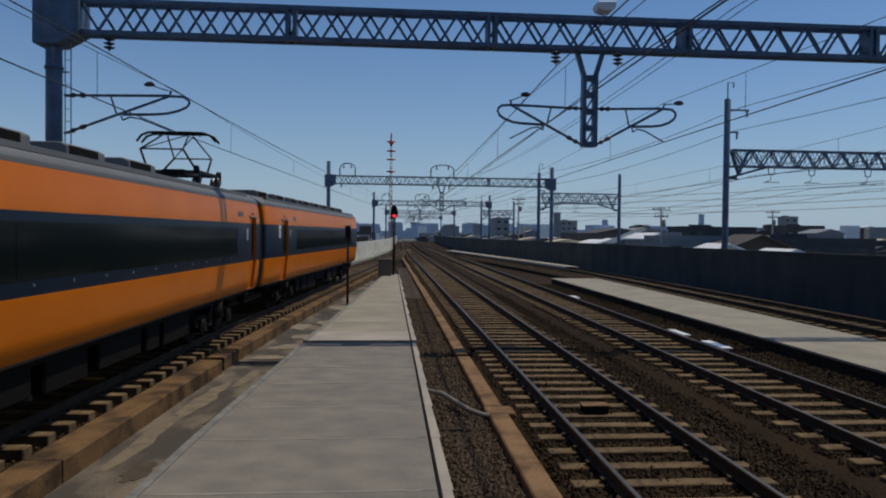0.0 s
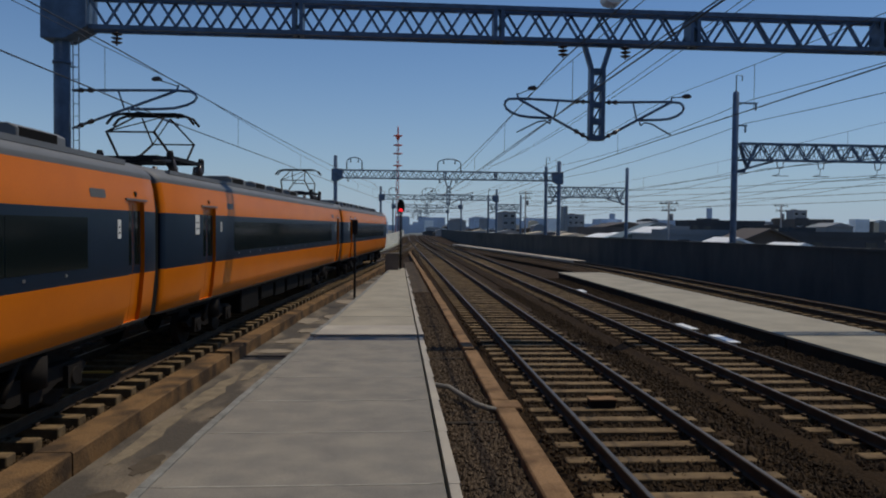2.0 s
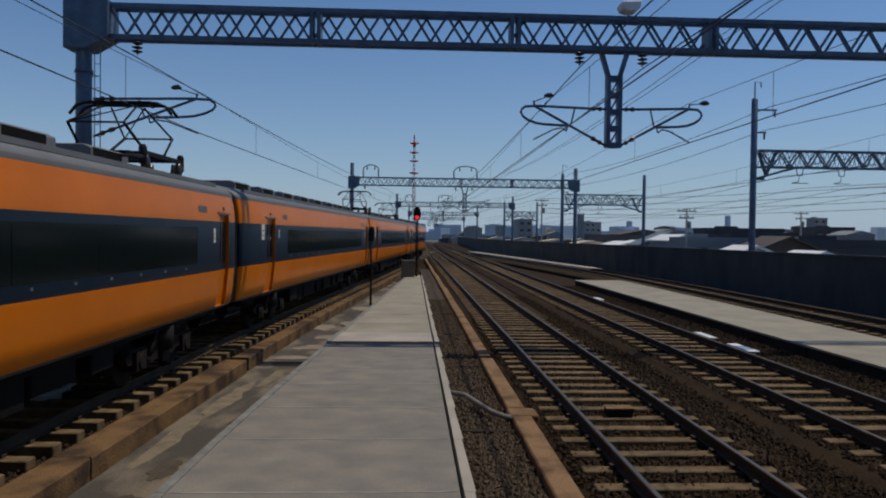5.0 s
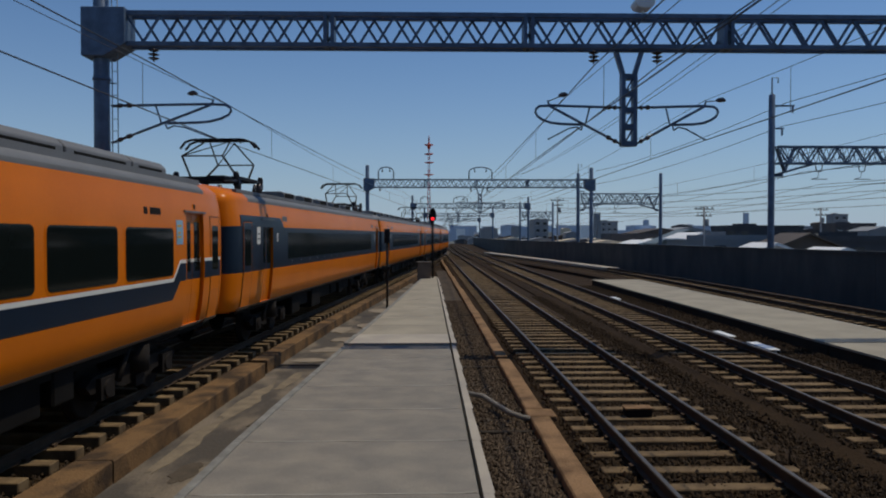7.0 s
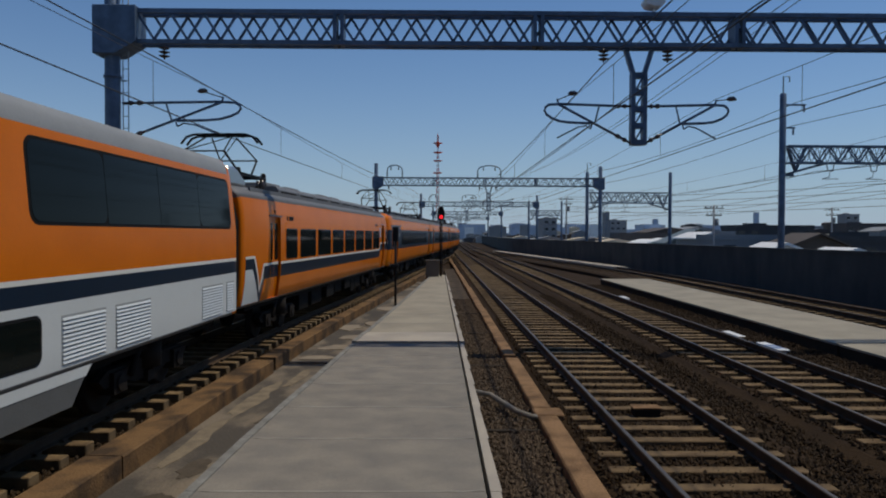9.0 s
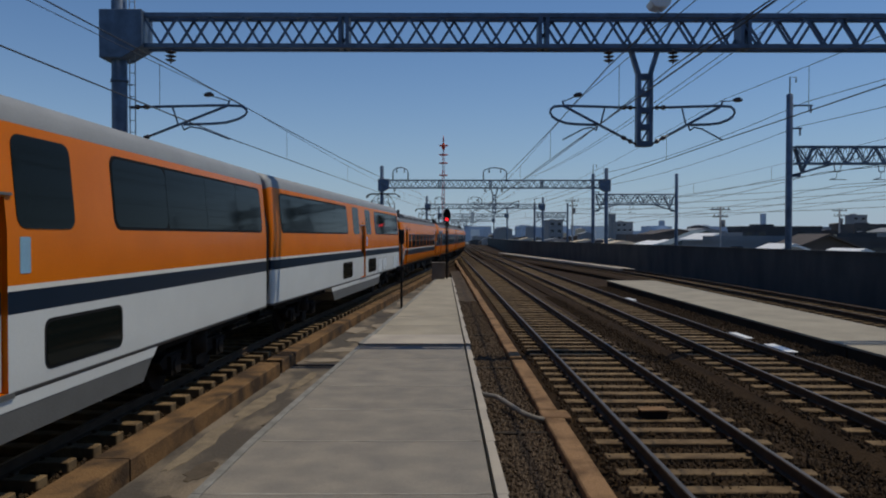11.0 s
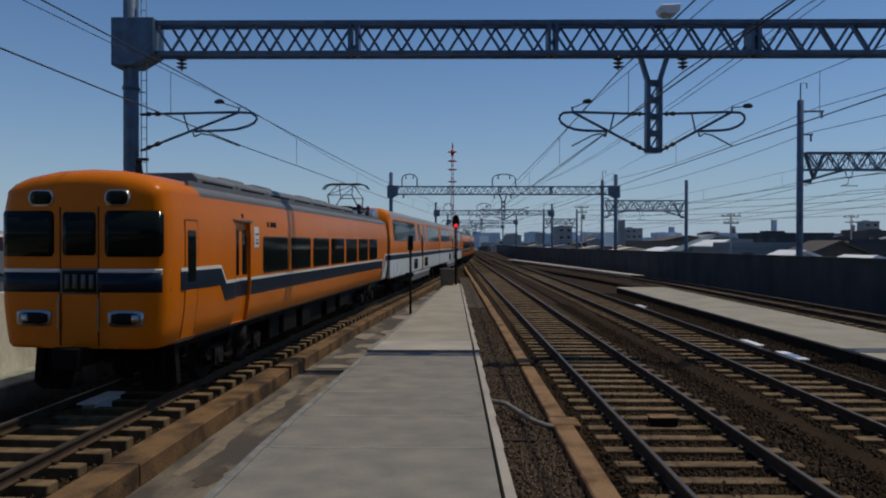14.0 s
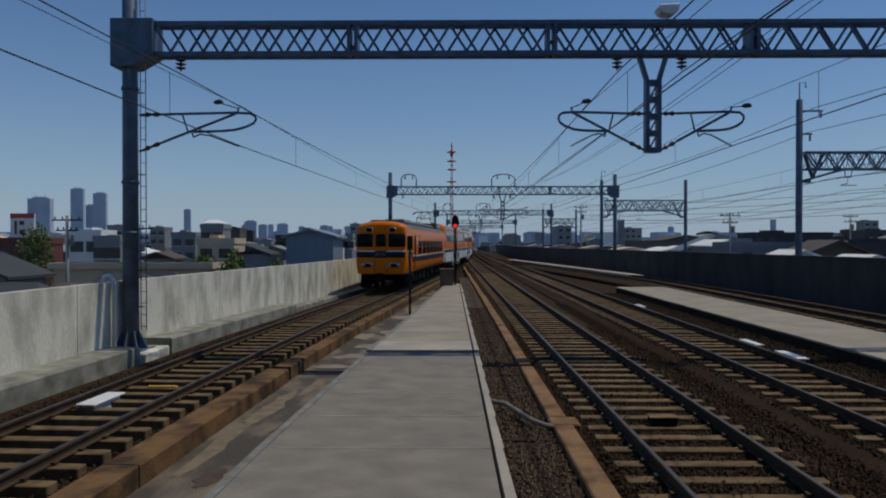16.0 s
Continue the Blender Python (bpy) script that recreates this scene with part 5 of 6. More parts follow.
def tall_car(k, vents):
    c = thing("double_deck_car", "tall double-deck carriage, orange above and white below", "rail car", "train cars")
    bm = B()
    shell(bm, SIDE_TALL, TALL_MATS, PLAIN if vents > 0 else HOOD, HOOD if vents > 0 else PLAIN, doors=[(0.17, 1.1)])
    part("body", bm, BODY_MATS, c)
    for y0, y1 in ((-9.5, -2.1), (3.35, 9.98)) if vents < 0 else ((-9.7, -2.1), (3.35, 9.98)):
        side_part("window_frame", rounded(y0 - 0.05, y1 + 0.05, 2.73, 3.74, 0.16), BLACK, c, SIDE_TALL, 0.003)
        n = 4
        for i in range(n):
            a = y0 + (y1 - y0) * i / n
            side_part("window", rounded(a + (0.0 if i == 0 else 0.008), a + (y1 - y0) / n - 0.008, 2.77, 3.70, 0.14 if i in (0, n - 1) else 0.02), GLASS, c, SIDE_TALL, 0.008, label="large dark upper-deck window")
    for y0, y1 in ((-1.15, -0.05), (1.27, 2.36)):
        side_part("window", rounded(y0, y1, 2.73, 3.74, 0.14), GLASS, c, SIDE_TALL, 0.008, label="dark stairway window")
    door(c, SIDE_TALL, 0.17, 1.1, 1.02, 3.05, ORANGE, deep=0.075)
    for a, b2 in ((0.18, 0.63), (0.64, 1.09)):
        side_part("door_panel", [(a, 1.04), (b2, 1.04), (b2, 1.83), (a, 1.83)], BODYWHITE, c, SIDE_TALL, -0.066, 0.09)
        side_part("navy_band", [(a, 1.83), (b2, 1.83), (b2, 2.07), (a, 2.07)], NAVY, c, SIDE_TALL, -0.066, 0.09)
    side_part("notice_plate", rounded(1.3, 1.48, 2.25, 2.64, 0.02), mat("blue_notice", (0.25, 0.45, 0.6), 0.5, moving=True), c, SIDE_TALL, 0.006)
    for y0, y1 in ((-2.9, -1.4), (1.76, 3.45)):
        side_part("window_frame", rounded(y0 - 0.04, y1 + 0.04, 1.14, 1.72, 0.12), BLACK, c, SIDE_TALL, 0.003)
        side_part("window", rounded(y0, y1, 1.18, 1.68, 0.1), GLASS, c, SIDE_TALL, 0.008, label="dark lower-deck window")
    for y0, lw in ((3.9, 1.0), (5.2, 1.05), (8.4, 1.05), (9.72, 0.4)) if vents > 0 else ((-5.3, 1.0), (-8.9, 1.1), (-9.75, 0.45)):
        for s in (-1, 1):
            for i in range(11):
                z = 1.08 + i * 0.052
                bm = B()
                prism(bm, [(s * 1.385, z), (s * 1.418, z), (s * 1.402, z + 0.03), (s * 1.385, z + 0.03)], y0, y0 + lw, "y")
                part("louvre_slat", bm, BODYWHITE, c)
        # flat grey plate: the shade between the slats put in as colour
        side_part("slat_shade", [(y0 - 0.02, 1.06), (y0 + lw + 0.02, 1.06), (y0 + lw + 0.02, 1.66), (y0 - 0.02, 1.66)], LOUVRE, c, SIDE_TALL, 0.002)
    bm = B()
    prism(bm, [(-4.42, 0.84), (4.42, 0.84), (4.12, 0.52), (-4.12, 0.52)], -1.385, 1.385, "x")
    part("skirt", bm, [SKIRT], c, "grey lower skirt")
    bm = B()
    prism(bm, [(-4.6, 0.985), (4.6, 0.985), (4.43, 0.835), (-4.43, 0.835)], -1.392, 1.392, "x")
    part("skirt_top", bm, BODYWHITE, c)
    for y in (-6.9, 6.9):
        bogie(c, y)
    bm = B()
    box(bm, -1.15, 1.15, -9.7, 9.7, 0.8, 0.975)
    part("underframe", bm, UNDER, c)
    gangway(c, -HALF - 0.2)
    return c


def cab_face(c):
    """Windows, lamps, bands and running gear of the driving end, at the car's rear."""
    def plan(x):
        # the face's distance from the car's end at sideways place x
        xs = [1.4 * w for _, w, _ in CAB_REAR]
        return -HALF + float(np.interp(abs(x), xs, [d for d, _, _ in CAB_REAR]))
    def wrap(name, x0, x1, z0, z1, m, proud, label="", n=10, r=0.0):
        bm = B()
        lo, hi = [], []
        for i in range(n + 1):
            x = x0 + (x1 - x0) * i / n
            y = plan(x) - proud
            drop = 0.0
            if r:
                e = min(i, n - i) / n * abs(x1 - x0)
                drop = r - math.sqrt(max(0.0, r * r - (r - e) ** 2)) if e < r else 0.0
            lo.append((bm.verts.new((x, y, z0 + drop)), bm.verts.new((x, y, z1 - drop))))
            hi.append((bm.verts.new((x * 0.97, y + 0.05, z0 + drop)), bm.verts.new((x * 0.97, y + 0.05, z1 - drop))))
        for i in range(n):
            bm.faces.new((lo[i][0], lo[i + 1][0], lo[i + 1][1], lo[i][1])).smooth = True
            bm.faces.new((lo[i][1], lo[i + 1][1], hi[i + 1][1], hi[i][1]))
            bm.faces.new((lo[i][0], lo[i + 1][0], hi[i + 1][0], hi[i][0]))
        for j in (0, n):
            bm.faces.new((lo[j][0], lo[j][1], hi[j][1], hi[j][0]))
        return part(name, bm, m, c, label)
    wrap("windscreen", 0.42, 1.335, 2.42, 3.14, GLASS, 0.012, "dark wrap-round cab window", 28, 0.07)
    wrap("windscreen", -1.335, -0.42, 2.42, 3.14, GLASS, 0.012, "dark wrap-round cab window", 28, 0.07)
    wrap("door_window", -0.27, 0.27, 2.44, 3.12, GLASS, 0.014, "dark end-door window", 16, 0.05)
    for x0, x1 in ((0.31, 1.38), (-1.38, -0.31)):
        wrap("navy_band", x0, x1, 1.86, 2.17, NAVY, 0.006, n=16)
        wrap("cream_line", x0, x1, 2.17, 2.23, CREAM, 0.006, n=16)
    wrap("plate_frame", -0.31, 0.31, 1.83, 2.23, SKIRT, 0.008, n=2)
    wrap("number_plate", -0.28, 0.28, 1.86, 2.20, BOGIE, 0.012, n=2)
    for x in (-0.2, -0.07, 0.07, 0.2):
        wrap("number_bar", x - 0.035, x + 0.035, 1.92, 2.14, SKIRT, 0.016, n=2)
    for x in (-0.315, 0.315):
        wrap("door_edge", x - 0.012, x + 0.012, 1.02, 3.2, BLACK, 0.004, n=2)
    for s in (-1, 1):
        wrap("tail_lamp", s * 0.52, s * 1.0, 1.36, 1.54, BLACK, 0.02, "dark lamp housing", 4, 0.03)
        wrap("lamp_trim", s * 0.47, s * 1.05, 1.325, 1.575, SILVER, 0.014, "bright metal lamp frame", 6, 0.03)
        wrap("lamp_lens", s * 0.86, s * 0.98, 1.39, 1.51, SILVER, 0.026, "", 3)
        wrap("lamp_trim", s * 0.42, s * 0.84, 3.21, 3.47, SILVER, 0.012, "", 16, 0.1)
        wrap("marker_lamp", s * 0.45, s * 0.81, 3.24, 3.45, GLASS, 0.02, "dark oval marker lamp", 16, 0.09)
        bm = B()
        tube(bm, [(s * 0.22, -HALF - 0.19, 3.46), (s * 0.22, -HALF + 0.1, 3.46)], 0.045, 10)
        part("headlamp", bm, SILVER, c)
        for x in (0.33,):
            bm = B()
            tube(bm, [(s * x, -HALF - 0.2, 1.25), (s * x, -HALF - 0.25, 1.3), (s * x, -HALF - 0.25, 1.75), (s * x, -HALF - 0.2, 1.8)], 0.012)
            part("grab_rail", bm, SILVER, c)
    bm = B()
    tube(bm, [(0.25, -9.3, 3.7), (0.25, -9.3, 4.05)], [0.09, 0.05], 8)
    tube(bm, [(0.25, -9.3, 4.05), (0.25, -9.3, 4.12)], [0.06, 0.06], 8)
    bar(bm, (0.25, -9.3, 4.1), (0.42, -9.3, 4.1), 0.05, 0.05)
    part("antenna", bm, DARK, c, "small dark roof antenna")
    bm = B()
    box(bm, -0.18, 0.18, -10.95, -9.8, 0.72, 1.0)
    box(bm, -0.22, 0.22, -11.02, -10.9, 0.68, 1.04)
    part("coupler", bm, UNDER, c, bevel=0.03)
    for s in (-1, 1):
        bm = B()
        prism(bm, [(s * 0.45, 0.95), (s * 1.2, 0.95), (s * 1.25, 0.3), (s * 1.1, 0.18), (s * 0.7, 0.18)], -9.95, -9.8, "y")
        tube(bm, [(s * 1.02, -10.0, 0.95), (s * 1.04, -10.05, 0.4)], 0.045)
        box(bm, s * 0.8 - 0.1, s * 0.8 + 0.1, -10.05, -9.9, 0.5, 0.8)
        part("rail_guard", bm, UNDER, c, "black rail guard")
    bm = B()
    for i, x in enumerate((-0.5, -0.38, 0.4, 0.52)):
        tube(bm, [(x, -10.1, 0.95), (x, -10.25, 0.75), (x * 1.05, -10.2, 0.55), (x * 1.1, -10.05, 0.6)], 0.025)
    part("hose", bm, BLACK, c)


CARS = [old_car(1, cab_front=True), old_car(2, pantos=(-7.6, 7.4)), old_car(3), old_car(4, cab_rear=True, pantos=(-7.5, 7.7)),
        end_car(5, 1), tall_car(6, 1), tall_car(7, -1), end_car(8, -1)]
cab_face(CARS[7])


# ---- the town below ----
T_BEIGE = mat("beige_plaster", (0.60, 0.49, 0.35), 0.9, var=0.12, scale=0.4, fine=6, bump=0.05)
T_GREY = mat("grey_plaster", (0.24, 0.25, 0.26), 0.9, var=0.12, scale=0.3, fine=5, bump=0.05)
T_BLUE = mat("blue_grey_cladding", (0.20, 0.25, 0.31), 0.6, var=0.1, scale=0.4, fine=4, bump=0.2, stretch=(6, 6, 0.2))
T_WHITE = mat("white_plaster", (0.78, 0.79, 0.78), 0.8, var=0.1, scale=0.4, fine=6, bump=0.05)
T_DARK = mat("dark_slate", (0.05, 0.053, 0.06), 0.75, var=0.25, scale=0.5, fine=9, bump=0.3)
T_BROWN = mat("brown_roofing", (0.095, 0.075, 0.06), 0.8, var=0.2, scale=0.5, fine=9, bump=0.3)
T_RED = mat("dark_red_paint", (0.16, 0.05, 0.04), 0.7, var=0.2, scale=0.5, fine=6)
T_GREEN = mat("grey_green_metal", (0.17, 0.20, 0.19), 0.5, 0.2, var=0.15, scale=0.5, fine=6, stretch=(8, 1, 1))
T_PANE = mat("dark_pane", (0.03, 0.035, 0.04), 0.15, var=0.1)
# aerial haze over the far town is put into this pale blue base colour
T_FAR = mat("haze_tinted_concrete", (0.44, 0.51, 0.61), 0.7, var=0.15, scale=0.02, fine=0.3, bump=0.0)


def building(x0, x1, y0, y1, top, m, roof, label, rows):
    h = thing("building", label, "building", "town buildings")
    eave = top if roof in ("flat", "slab") else top - min(2.6, (x1 - x0) * 0.22) if roof != "low" else top - 0.9
    bm = B()
    box(bm, x0, x1, y0, y1, -8, eave)
    wall_m = T_GREY if roof in ("gable",) else m
    part("wall", bm, wall_m, h)
    bm = B()
    if roof == "flat":
        for a in ((x0 - 0.1, x1 + 0.1, y0 - 0.1, y0 + 0.15), (x0 - 0.1, x1 + 0.1, y1 - 0.15, y1 + 0.1), (x0 - 0.1, x0 + 0.15, y0 + 0.15, y1 - 0.15), (x1 - 0.15, x1 + 0.1, y0 + 0.15, y1 - 0.15)):
            box(bm, *a, eave - 0.3, eave + 0.45)
        cx, w = (x0 + x1) / 2, (x1 - x0)
        box(bm, cx - w * 0.3, cx - w * 0.05, y0 + 2, y0 + 4.5, eave, eave + min(0.9, w * 0.2))
    elif roof == "slab":
        box(bm, x0 - 0.3, x1 + 0.3, y0 - 0.6, y1 + 0.3, eave - 0.55, eave)
    elif roof == "hip":
        cx = (x0 + x1) / 2
        v = [bm.verts.new(p) for p in ((x0 - 0.3, y0 - 0.3, eave), (x1 + 0.3, y0 - 0.3, eave), (x1 + 0.3, y1 + 0.3, eave), (x0 - 0.3, y1 + 0.3, eave), (cx - (x1 - x0) * 0.28, (y0 + y1) / 2, top), (cx + (x1 - x0) * 0.28, (y0 + y1) / 2, top))]
        for q in ((0, 1, 5, 4), (1, 2, 5), (2, 3, 4, 5), (3, 0, 4), (3, 2, 1, 0)):
            bm.faces.new([v[i] for i in q])
    else:
        cx = (x0 + x1) / 2
        prism(bm, [(x0 - 0.5, eave - 0.15), (cx, top - 0.15), (x1 + 0.5, eave - 0.15), (x1 + 0.5, eave + 0.05), (cx, top + 0.1), (x0 - 0.5, eave + 0.05)], y0 - 0.5, y1 + 0.5, "y")
        prism(bm, [(x0, eave - 0.1), (x1, eave - 0.1), (cx, top - 0.1)], y0 + 0.02, y1 - 0.02, "y")
    part("roof", bm, m, h)
    if rows:
        n = max(2, int((x1 - x0) / 3.0))
        step = min(3.0, (eave + 8) / (rows + 1))
        for r in range(rows):
            for i in range(n):
                cx, cz = x0 + (x1 - x0) * (i + 0.5) / n, eave - 1.5 - r * step
                if (i * 7 + r * 3) % 5 == 4:
                    continue
                bm = B()
                box(bm, cx - 0.75, cx + 0.75, y0 - 0.06, y0 + 0.1, cz - 0.6, cz + 0.6)
                w = part("window", bm, T_PANE, h)
                bm = B()
                box(bm, cx - 0.85, cx + 0.85, y0 - 0.16, y0 - 0.06, cz - 0.72, cz - 0.62)
                part("sill", bm, T_WHITE, w)


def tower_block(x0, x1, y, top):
    h = thing("tower_block", "distant high-rise tower tinted blue-grey for haze", "high-rise", "distant towers")
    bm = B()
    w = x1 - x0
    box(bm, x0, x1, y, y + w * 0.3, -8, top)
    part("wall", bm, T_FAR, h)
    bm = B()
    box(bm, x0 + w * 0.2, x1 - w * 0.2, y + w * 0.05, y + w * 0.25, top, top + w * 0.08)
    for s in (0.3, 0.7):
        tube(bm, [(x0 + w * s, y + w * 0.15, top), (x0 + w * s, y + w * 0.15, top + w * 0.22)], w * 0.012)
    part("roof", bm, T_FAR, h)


building(-32.7, -27.9, 90, 94.8, 2.8, T_BEIGE, "flat", "beige plastered house with a dark slit window", 1)
building(-40.1, -36.5, 112, 116, 5.2, T_GREY, "flat", "grey apartment house among the town houses", 3)
building(-40.1, -37.4, 113, 116, 6.4, T_WHITE, "hip", "white hipped roof house among the town houses", 0)
building(-52.0, -47.5, 130, 135.6, 4.2, T_GREY, "flat", "grey apartment block among the town houses", 4)
building(-20.0, -14.3, 85, 93, 4.3, T_BLUE, "low", "blue-grey corrugated warehouse among the town houses", 0)
building(-16.4, -15.4, 98, 101.2, 4.1, T_WHITE, "flat", "small white house among the town houses", 2)
building(-19.0, -16.9, 120, 123.2, 3.8, T_GREY, "flat", "grey house near the track among the town houses", 2)
building(-43.8, -40.1, 80, 83.6, 3.7, T_WHITE, "flat", "white shop building among the town houses", 2)
building(-39.9, -37.0, 78, 81.6, 3.0, T_GREY, "flat", "grey plastered house among the town houses", 2)
building(-36.4, -29.4, 46, 50.6, 1.9, T_DARK, "gable", "house with a dark tiled roof", 0)
building(-27.6, -23.8, 40, 43.2, 0.3, T_DARK, "hip", "low house with a dark tiled roof", 0)
building(-24.8, -21.9, 42, 45, 0.2, T_BROWN, "hip", "low house with a brown tiled roof", 0)
building(-22.7, -19.4, 44, 47, 0.7, T_DARK, "hip", "low house with a grey slate roof", 0)
building(-30.5, -20.6, 56, 59, 0.3, T_DARK, "hip", "long low building with a dark roof", 0)
building(-37.6, -22.6, 66, 69, 0.75, T_BEIGE, "slab", "long low building with a beige parapet", 0)
building(-55.2, -48.9, 84, 88, 2.8, T_RED, "flat", "dark red shop building among the town houses", 1)
building(-68.8, -65.7, 140, 144.8, 5.8, T_GREY, "flat", "grey apartment block among the town houses", 4)
building(-33.0, -30.0, 75, 78.2, 1.6, T_BROWN, "gable", "house with a brown roof", 0)
building(-90.4, -86.0, 210, 216, 7.0, T_GREY, "flat", "grey apartment block among the town houses", 5)
building(-55.0, -51.3, 170, 175.6, 5.9, T_BROWN, "flat", "brown apartment block among the town houses", 4)
building(-22.3, -19.7, 75, 78.6, 2.0, T_DARK, "gable", "house with a dark tiled roof", 0)
building(-25.6, -22.7, 95, 98.6, 2.2, T_GREY, "gable", "grey house with a slate roof", 0)
building(-32.5, -30.4, 130, 134, 3.7, T_BROWN, "flat", "brown apartment house among the town houses", 3)
building(-37.4, -32.8, 260, 266.4, 9.3, T_GREY, "flat", "grey apartment block among the town houses", 5)
building(45.4, 51.4, 300, 320, 9.4, T_GREY, "flat", "grey block among the town houses", 4)
building(39.3, 43.5, 105, 115, 3.1, T_WHITE, "gable", "pale house with a pitched roof", 0)
building(101.0, 103.4, 420, 428, 15.8, T_GREY, "flat", "slim grey apartment block among the town houses", 0)
building(98.8, 108.4, 400, 408, 10.7, T_GREY, "flat", "grey apartment block among the town houses", 3)
building(39.4, 50.5, 120, 126, 3.7, T_GREEN, "gable", "hall with a grey-green pitched roof", 0)
building(68.2, 86.4, 160, 168, 4.6, T_DARK, "flat", "long dark flat-roofed building", 1)
building(409.0, 414.5, 900, 905, 32.3, T_FAR, "slab", "slim distant apartment tower tinted blue-grey for haze", 0)
building(28.8, 33.0, 62, 66, 1.95, T_WHITE, "gable", "house with a white metal roof", 0)
building(39.7, 48.0, 80, 86, 2.9, T_BROWN, "gable", "house with a brown roof", 0)
building(35.7, 43.7, 90, 96, 2.3, T_GREY, "flat", "grey flat-roofed house behind the wall", 1)
building(47.4, 61.7, 85, 92, 2.2, T_DARK, "flat", "dark flat-roofed house behind the wall", 2)
building(192.5, 199.5, 330, 336, 12.6, T_GREY, "flat", "grey apartment block among the town houses", 4)
building(140.6, 155.0, 240, 248, 6.6, T_DARK, "flat", "dark apartment block among the town houses", 2)
building(32.9, 35.4, 57, 61, 1.6, T_WHITE, "gable", "small house with a white metal roof", 0)
# a jagged line of blocks at the horizon, haze put into their colour
far = random.Random(23)
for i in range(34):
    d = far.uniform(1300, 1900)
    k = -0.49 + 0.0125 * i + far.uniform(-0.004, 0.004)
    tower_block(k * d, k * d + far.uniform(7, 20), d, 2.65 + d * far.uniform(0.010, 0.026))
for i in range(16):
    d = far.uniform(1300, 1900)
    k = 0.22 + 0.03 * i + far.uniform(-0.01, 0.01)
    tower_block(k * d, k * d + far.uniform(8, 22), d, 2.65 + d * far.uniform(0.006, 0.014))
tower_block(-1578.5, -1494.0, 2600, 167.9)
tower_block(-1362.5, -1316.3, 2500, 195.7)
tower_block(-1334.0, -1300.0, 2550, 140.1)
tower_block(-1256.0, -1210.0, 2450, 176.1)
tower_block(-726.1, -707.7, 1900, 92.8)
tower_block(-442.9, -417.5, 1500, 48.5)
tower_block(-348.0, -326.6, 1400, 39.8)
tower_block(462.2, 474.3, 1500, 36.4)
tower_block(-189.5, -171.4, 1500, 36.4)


# the closed mass of small houses and blocks behind
rng = random.Random(5)
for side, cols in ((-1, 90), (1, 90)):
    for shade, m in enumerate((T_GREY, T_DARK, T_BEIGE, T_WHITE, T_BROWN)):
        bm = B()
        for i in range(150):
            d = 130 + 900 * rng.random() ** 1.6
            k = rng.uniform(0.03, 0.85) if side > 0 else -rng.uniform(0.02, 0.85)
            x = k * d
            if side > 0 and x < 26:
                x = 26 + rng.uniform(0, 60)
            if side < 0 and x > -14:
                x = -14 - rng.uniform(0, 50)
            w, l = rng.uniform(6, 16), rng.uniform(6, 14)
            top = rng.uniform(-4.0, 0.6) + (rng.uniform(0.0, 0.022) * d if rng.random() < 0.12 else 0) + d * 0.003
            box(bm, x - w / 2, x + w / 2, d, d + l, -8, top)
            if rng.random() < 0.5:
                prism(bm, [(x - w / 2 - 0.4, top), (x + w / 2 + 0.4, top), (x, top + 1.2)], d - 0.4, d + l + 0.4, "y")
        tagged(part("far_houses", bm, m), "crowded distant town houses and blocks", "houses", kind="stuff")
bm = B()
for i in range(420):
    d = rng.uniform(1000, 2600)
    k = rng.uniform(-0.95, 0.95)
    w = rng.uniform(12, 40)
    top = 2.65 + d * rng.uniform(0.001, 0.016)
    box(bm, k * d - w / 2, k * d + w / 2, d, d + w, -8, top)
tagged(part("far_skyline", bm, T_FAR), "low skyline of distant blocks tinted blue-grey for haze", "skyline", kind="stuff")

# red and white lattice mast far ahead
mast = thing("radio_mast", "tall red and white lattice radio mast in the distance", "radio mast", at=pose(0.5, 500, 0))
MRED = mat("mast_red", (0.55, 0.07, 0.04), 0.6, var=0.1, scale=0.2, fine=3, bump=0)
levels = [-8, 8, 22, 34, 44, 50, 56, 62, 67, 71.5]
for i, (a, c) in enumerate(zip(levels, levels[1:])):
    wa, wc = 2.6 - 1.9 * max(0, a) / 72, 2.6 - 1.9 * max(0, c) / 72
    bm = B()
    for sx in (-1, 1):
        for sy in (-1, 1):
            bar(bm, (sx * wa / 2, sy * wa / 2, a), (sx * wc / 2, sy * wc / 2, c), 0.35, 0.35)
    n = max(2, int((c - a) / 3))
    for j in range(n):
        z0, z1 = a + (c - a) * j / n, a + (c - a) * (j + 1) / n
        for sy in (-1, 1):
            bar(bm, (-wa / 2, sy * wa / 2, z0), (wa / 2, sy * wa / 2, z1), 0.22, 0.22)
            bar(bm, (wa / 2, sy * wa / 2, z0), (-wa / 2, sy * wa / 2, z1), 0.22, 0.22)
    part("lattice_section", bm, WHITE if i in (5, 7) else MRED, mast)
for z in (67, 60.5, 54.5, 46):
    bm = B()
    tube(bm, [(0, 0, z - 0.35), (0, 0, z), (0, 0, z + 0.35)], [2.4, 3.3, 3.3], 14)
    part("ring_platform", bm, MRED, mast)
bm = B()
tube(bm, [(0, 0, 71), (0, 0, 74)], [0.6, 0.2])
tube(bm, [(0, 0, 64), (0, 0, 66.5), (0, 0, 69)], [0.7, 1.5, 0.5], 10)
part("antenna", bm, MRED, mast)

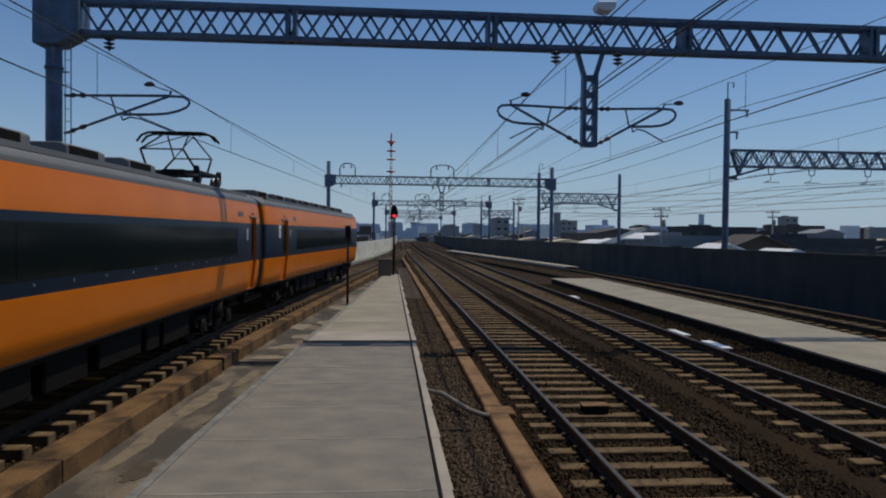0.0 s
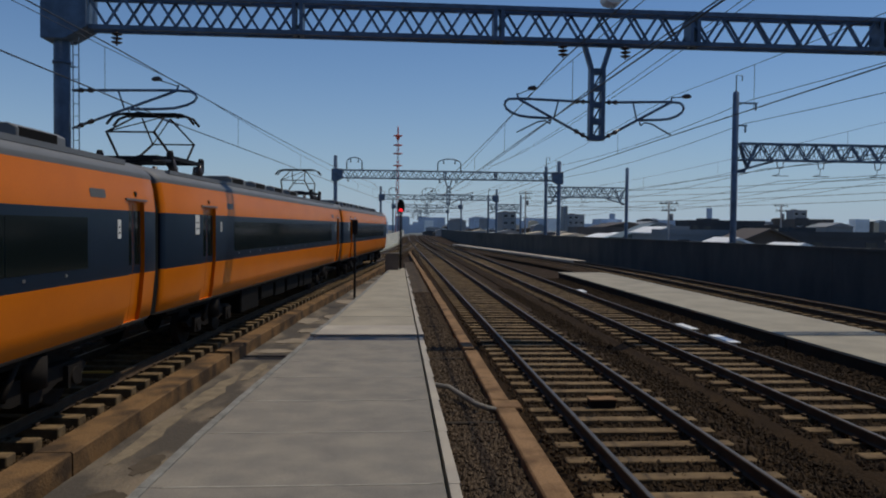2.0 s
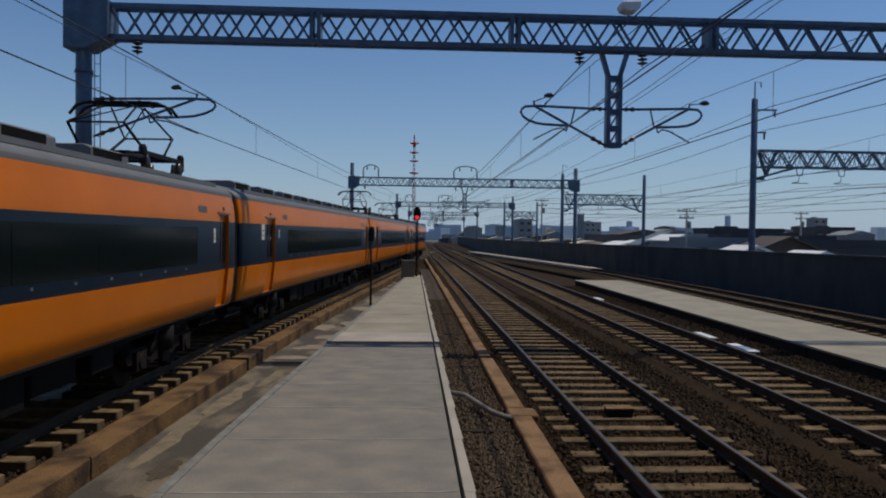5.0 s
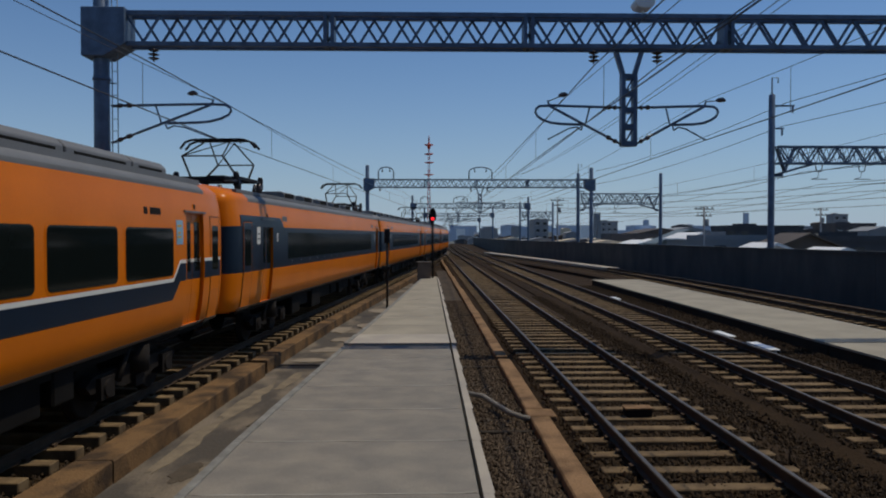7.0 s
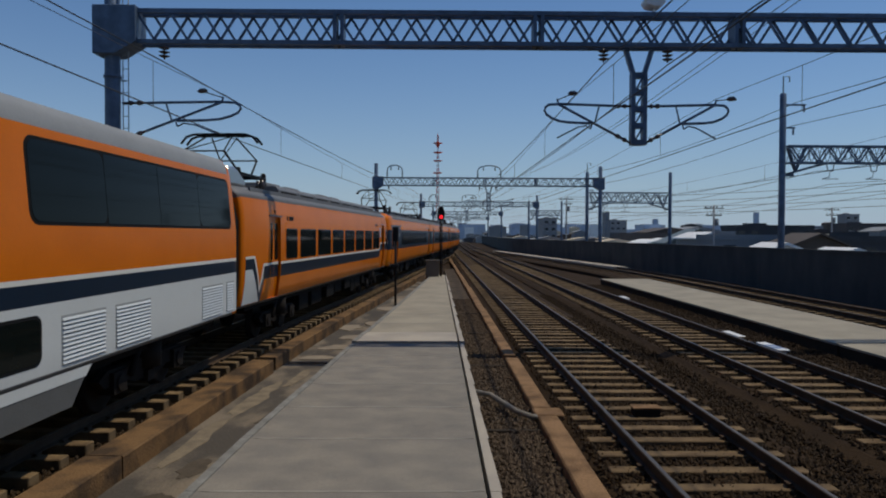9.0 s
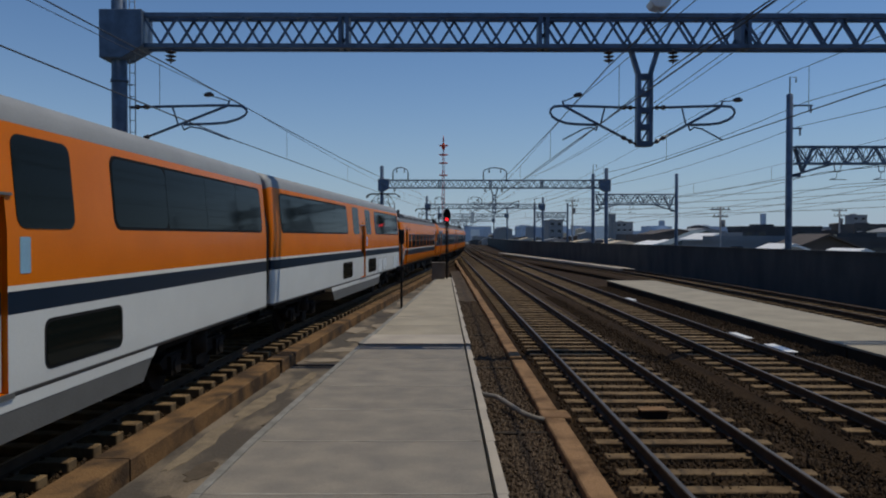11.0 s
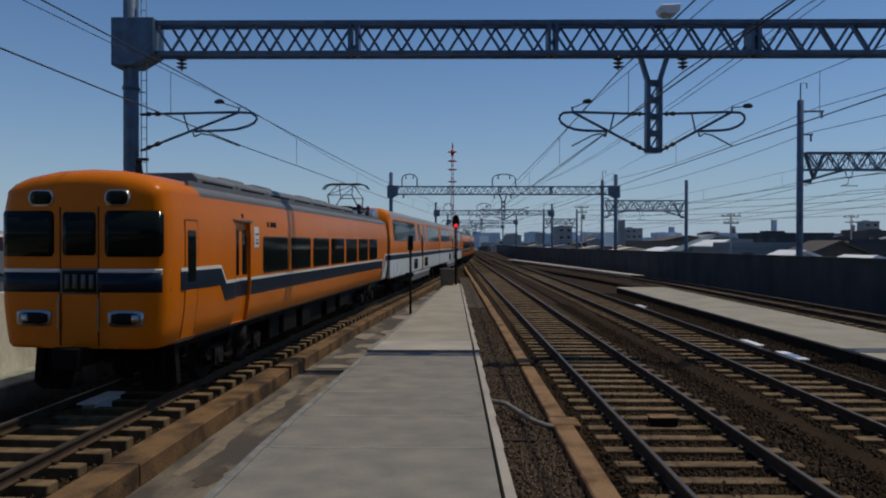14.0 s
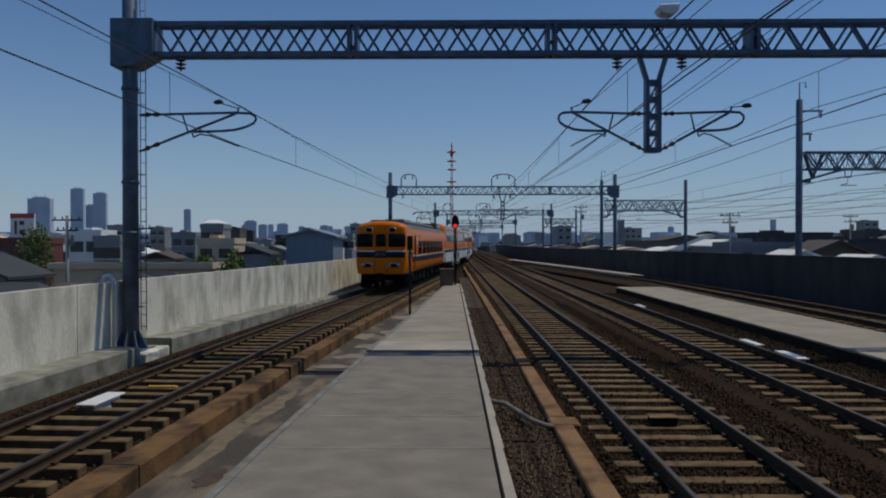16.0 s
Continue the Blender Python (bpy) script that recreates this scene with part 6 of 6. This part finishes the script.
# street poles, sign and trees among the houses
for x, y, top in ((35.6, 90, 6.5), (67.8, 120, 7.5), (-33.0, 60, 5.0), (-29.5, 66, 4.4), (24, 130, 9.6)):
    u = thing("utility_pole", "grey concrete utility pole with crossarms", "utility pole", "utility poles", at=pose(x, y, 0))
    bm = B()
    tube(bm, [(0, 0, -8), (0, 0, top)], [0.2, 0.12], 10)
    part("pole", bm, T_GREY, u)
    for h, w in ((0.4, 1.3), (1.3, 1.0)):
        bm = B()
        bar(bm, (-w, 0, top - h), (w, 0, top - h), 0.12, 0.12)
        for q in (-0.8, -0.3, 0.3, 0.8):
            tube(bm, [(q * w, 0, top - h + 0.06), (q * w, 0, top - h + 0.3)], 0.06)
        part("crossarm", bm, DARK, u)
    bm = B()
    tube(bm, [(0.35, 0, top - 2.6), (0.35, 0, top - 1.7)], 0.26, 10)
    part("transformer", bm, T_GREY, u)
sb = thing("roof_sign", "red and white advertising board on a shop roof", "sign board", at=pose(-51.6, 85, 5.0))
bm = B()
box(bm, -2.0, 0.9, -0.15, 0.15, -1.7, 1.2)
part("board", bm, WHITE, sb)
for x in (-1.5, 0.4):
    bm = B()
    tube(bm, [(x, 0.05, -2.3), (x, 0.05, -1.6)], 0.08)
    part("post", bm, DARK, sb)
for x0, x1, z0, z1 in ((-2.02, 0.92, 0.65, 1.22), (-1.5, -1.2, -1.3, 0.3), (-0.9, -0.3, -0.2, 0.3), (-0.9, -0.3, -1.3, -0.8)):
    bm = B()
    box(bm, x0, x1, -0.17, -0.14, z0, z1)
    part("sign_bar", bm, MRED if z1 > 1 else T_RED, sb)
LEAF = mat("leaves", (0.12, 0.165, 0.035), 0.8, var=0.5, scale=1.5, fine=6, bump=0)
BARK = mat("bark", (0.08, 0.06, 0.045), 0.9, var=0.3)


def tree(x, y, base, h, w, seed):
    t = thing("tree", "leafy green garden tree among the houses", "tree", "garden trees", at=pose(x, y, base))
    r = random.Random(seed)
    bm = B()
    tube(bm, [(0, 0, 0), (0.1, 0, h * 0.3), (0, 0.1, h * 0.6)], [0.25, 0.18, 0.1], 8)
    for i in range(5):
        a = r.uniform(0, 6.28)
        tube(bm, [(0, 0, h * (0.3 + 0.05 * i)), (math.cos(a) * w * 0.3, math.sin(a) * w * 0.3, h * (0.55 + 0.06 * i))], [0.1, 0.03], 6)
    part("trunk", bm, BARK, t)
    bm = B()
    for i in range(1400):
        a, e = r.uniform(0, 6.283), r.uniform(-1, 1)
        q = Vector((math.cos(a) * math.sqrt(1 - e * e), math.sin(a) * math.sqrt(1 - e * e), e)) * (0.55 + 0.45 * r.random())
        q *= 1 + 0.25 * math.sin(3 * a + seed) * (1 - e * e)
        c = Vector((q.x * w / 2, q.y * w / 2, h * 0.66 + q.z * h * 0.34))
        u, v = Vector((r.uniform(-1, 1), r.uniform(-1, 1), r.uniform(-1, 1))).normalized() * 0.22, Vector((r.uniform(-1, 1), r.uniform(-1, 1), r.uniform(-1, 1))).normalized() * 0.16
        bm.faces.new([bm.verts.new(c + s) for s in (u, v, -u, -v)])
    tagged(part("crown", bm, LEAF, t), kind="stuff")


for i, (x, y, b0, h, w) in enumerate(((-47.5, 80, -8, 13, 4.2), (-20.5, 66, -8, 9.2, 3.6), (-24.5, 80, -8, 10, 3.5), (-15.5, 62, -8, 9.3, 2.4), (-18.6, 58, -8, 8.6, 2.2), (-26.2, 74, -8, 9.8, 3.0))):
    tree(x, y, b0, h, w, i + 3)


# ---- what moves ----
PITCH = 21.31


def travelled(t):
    """Metres that the train has gone after t seconds; it gathers speed all the way."""
    ease = float(np.interp(t, [0, 6, 6.8, 9, 11.5, 13, 14, 16], [0.25, 0.22, 0.18, 0.25, 0.35, 0.3, 0.02, -0.08]))
    return 5.6063 * t + 0.47308 * t ** 2 - 0.01687 * t ** 3 + 0.00036 * t ** 4 + ease


def motions():
    for k, car in enumerate(CARS):
        rows = []
        for i in range(33):
            t = i / 2
            y = 31.97 - PITCH * k + travelled(t)
            (x0, _), (x1, _) = lie("left", y - 7), lie("left", y + 7)
            rows.append((t, pose((x0 + x1) / 2, y, 0, 0, 0, -math.degrees(math.atan2(x1 - x0, 14)))))
        walk(car, rows)


motions()
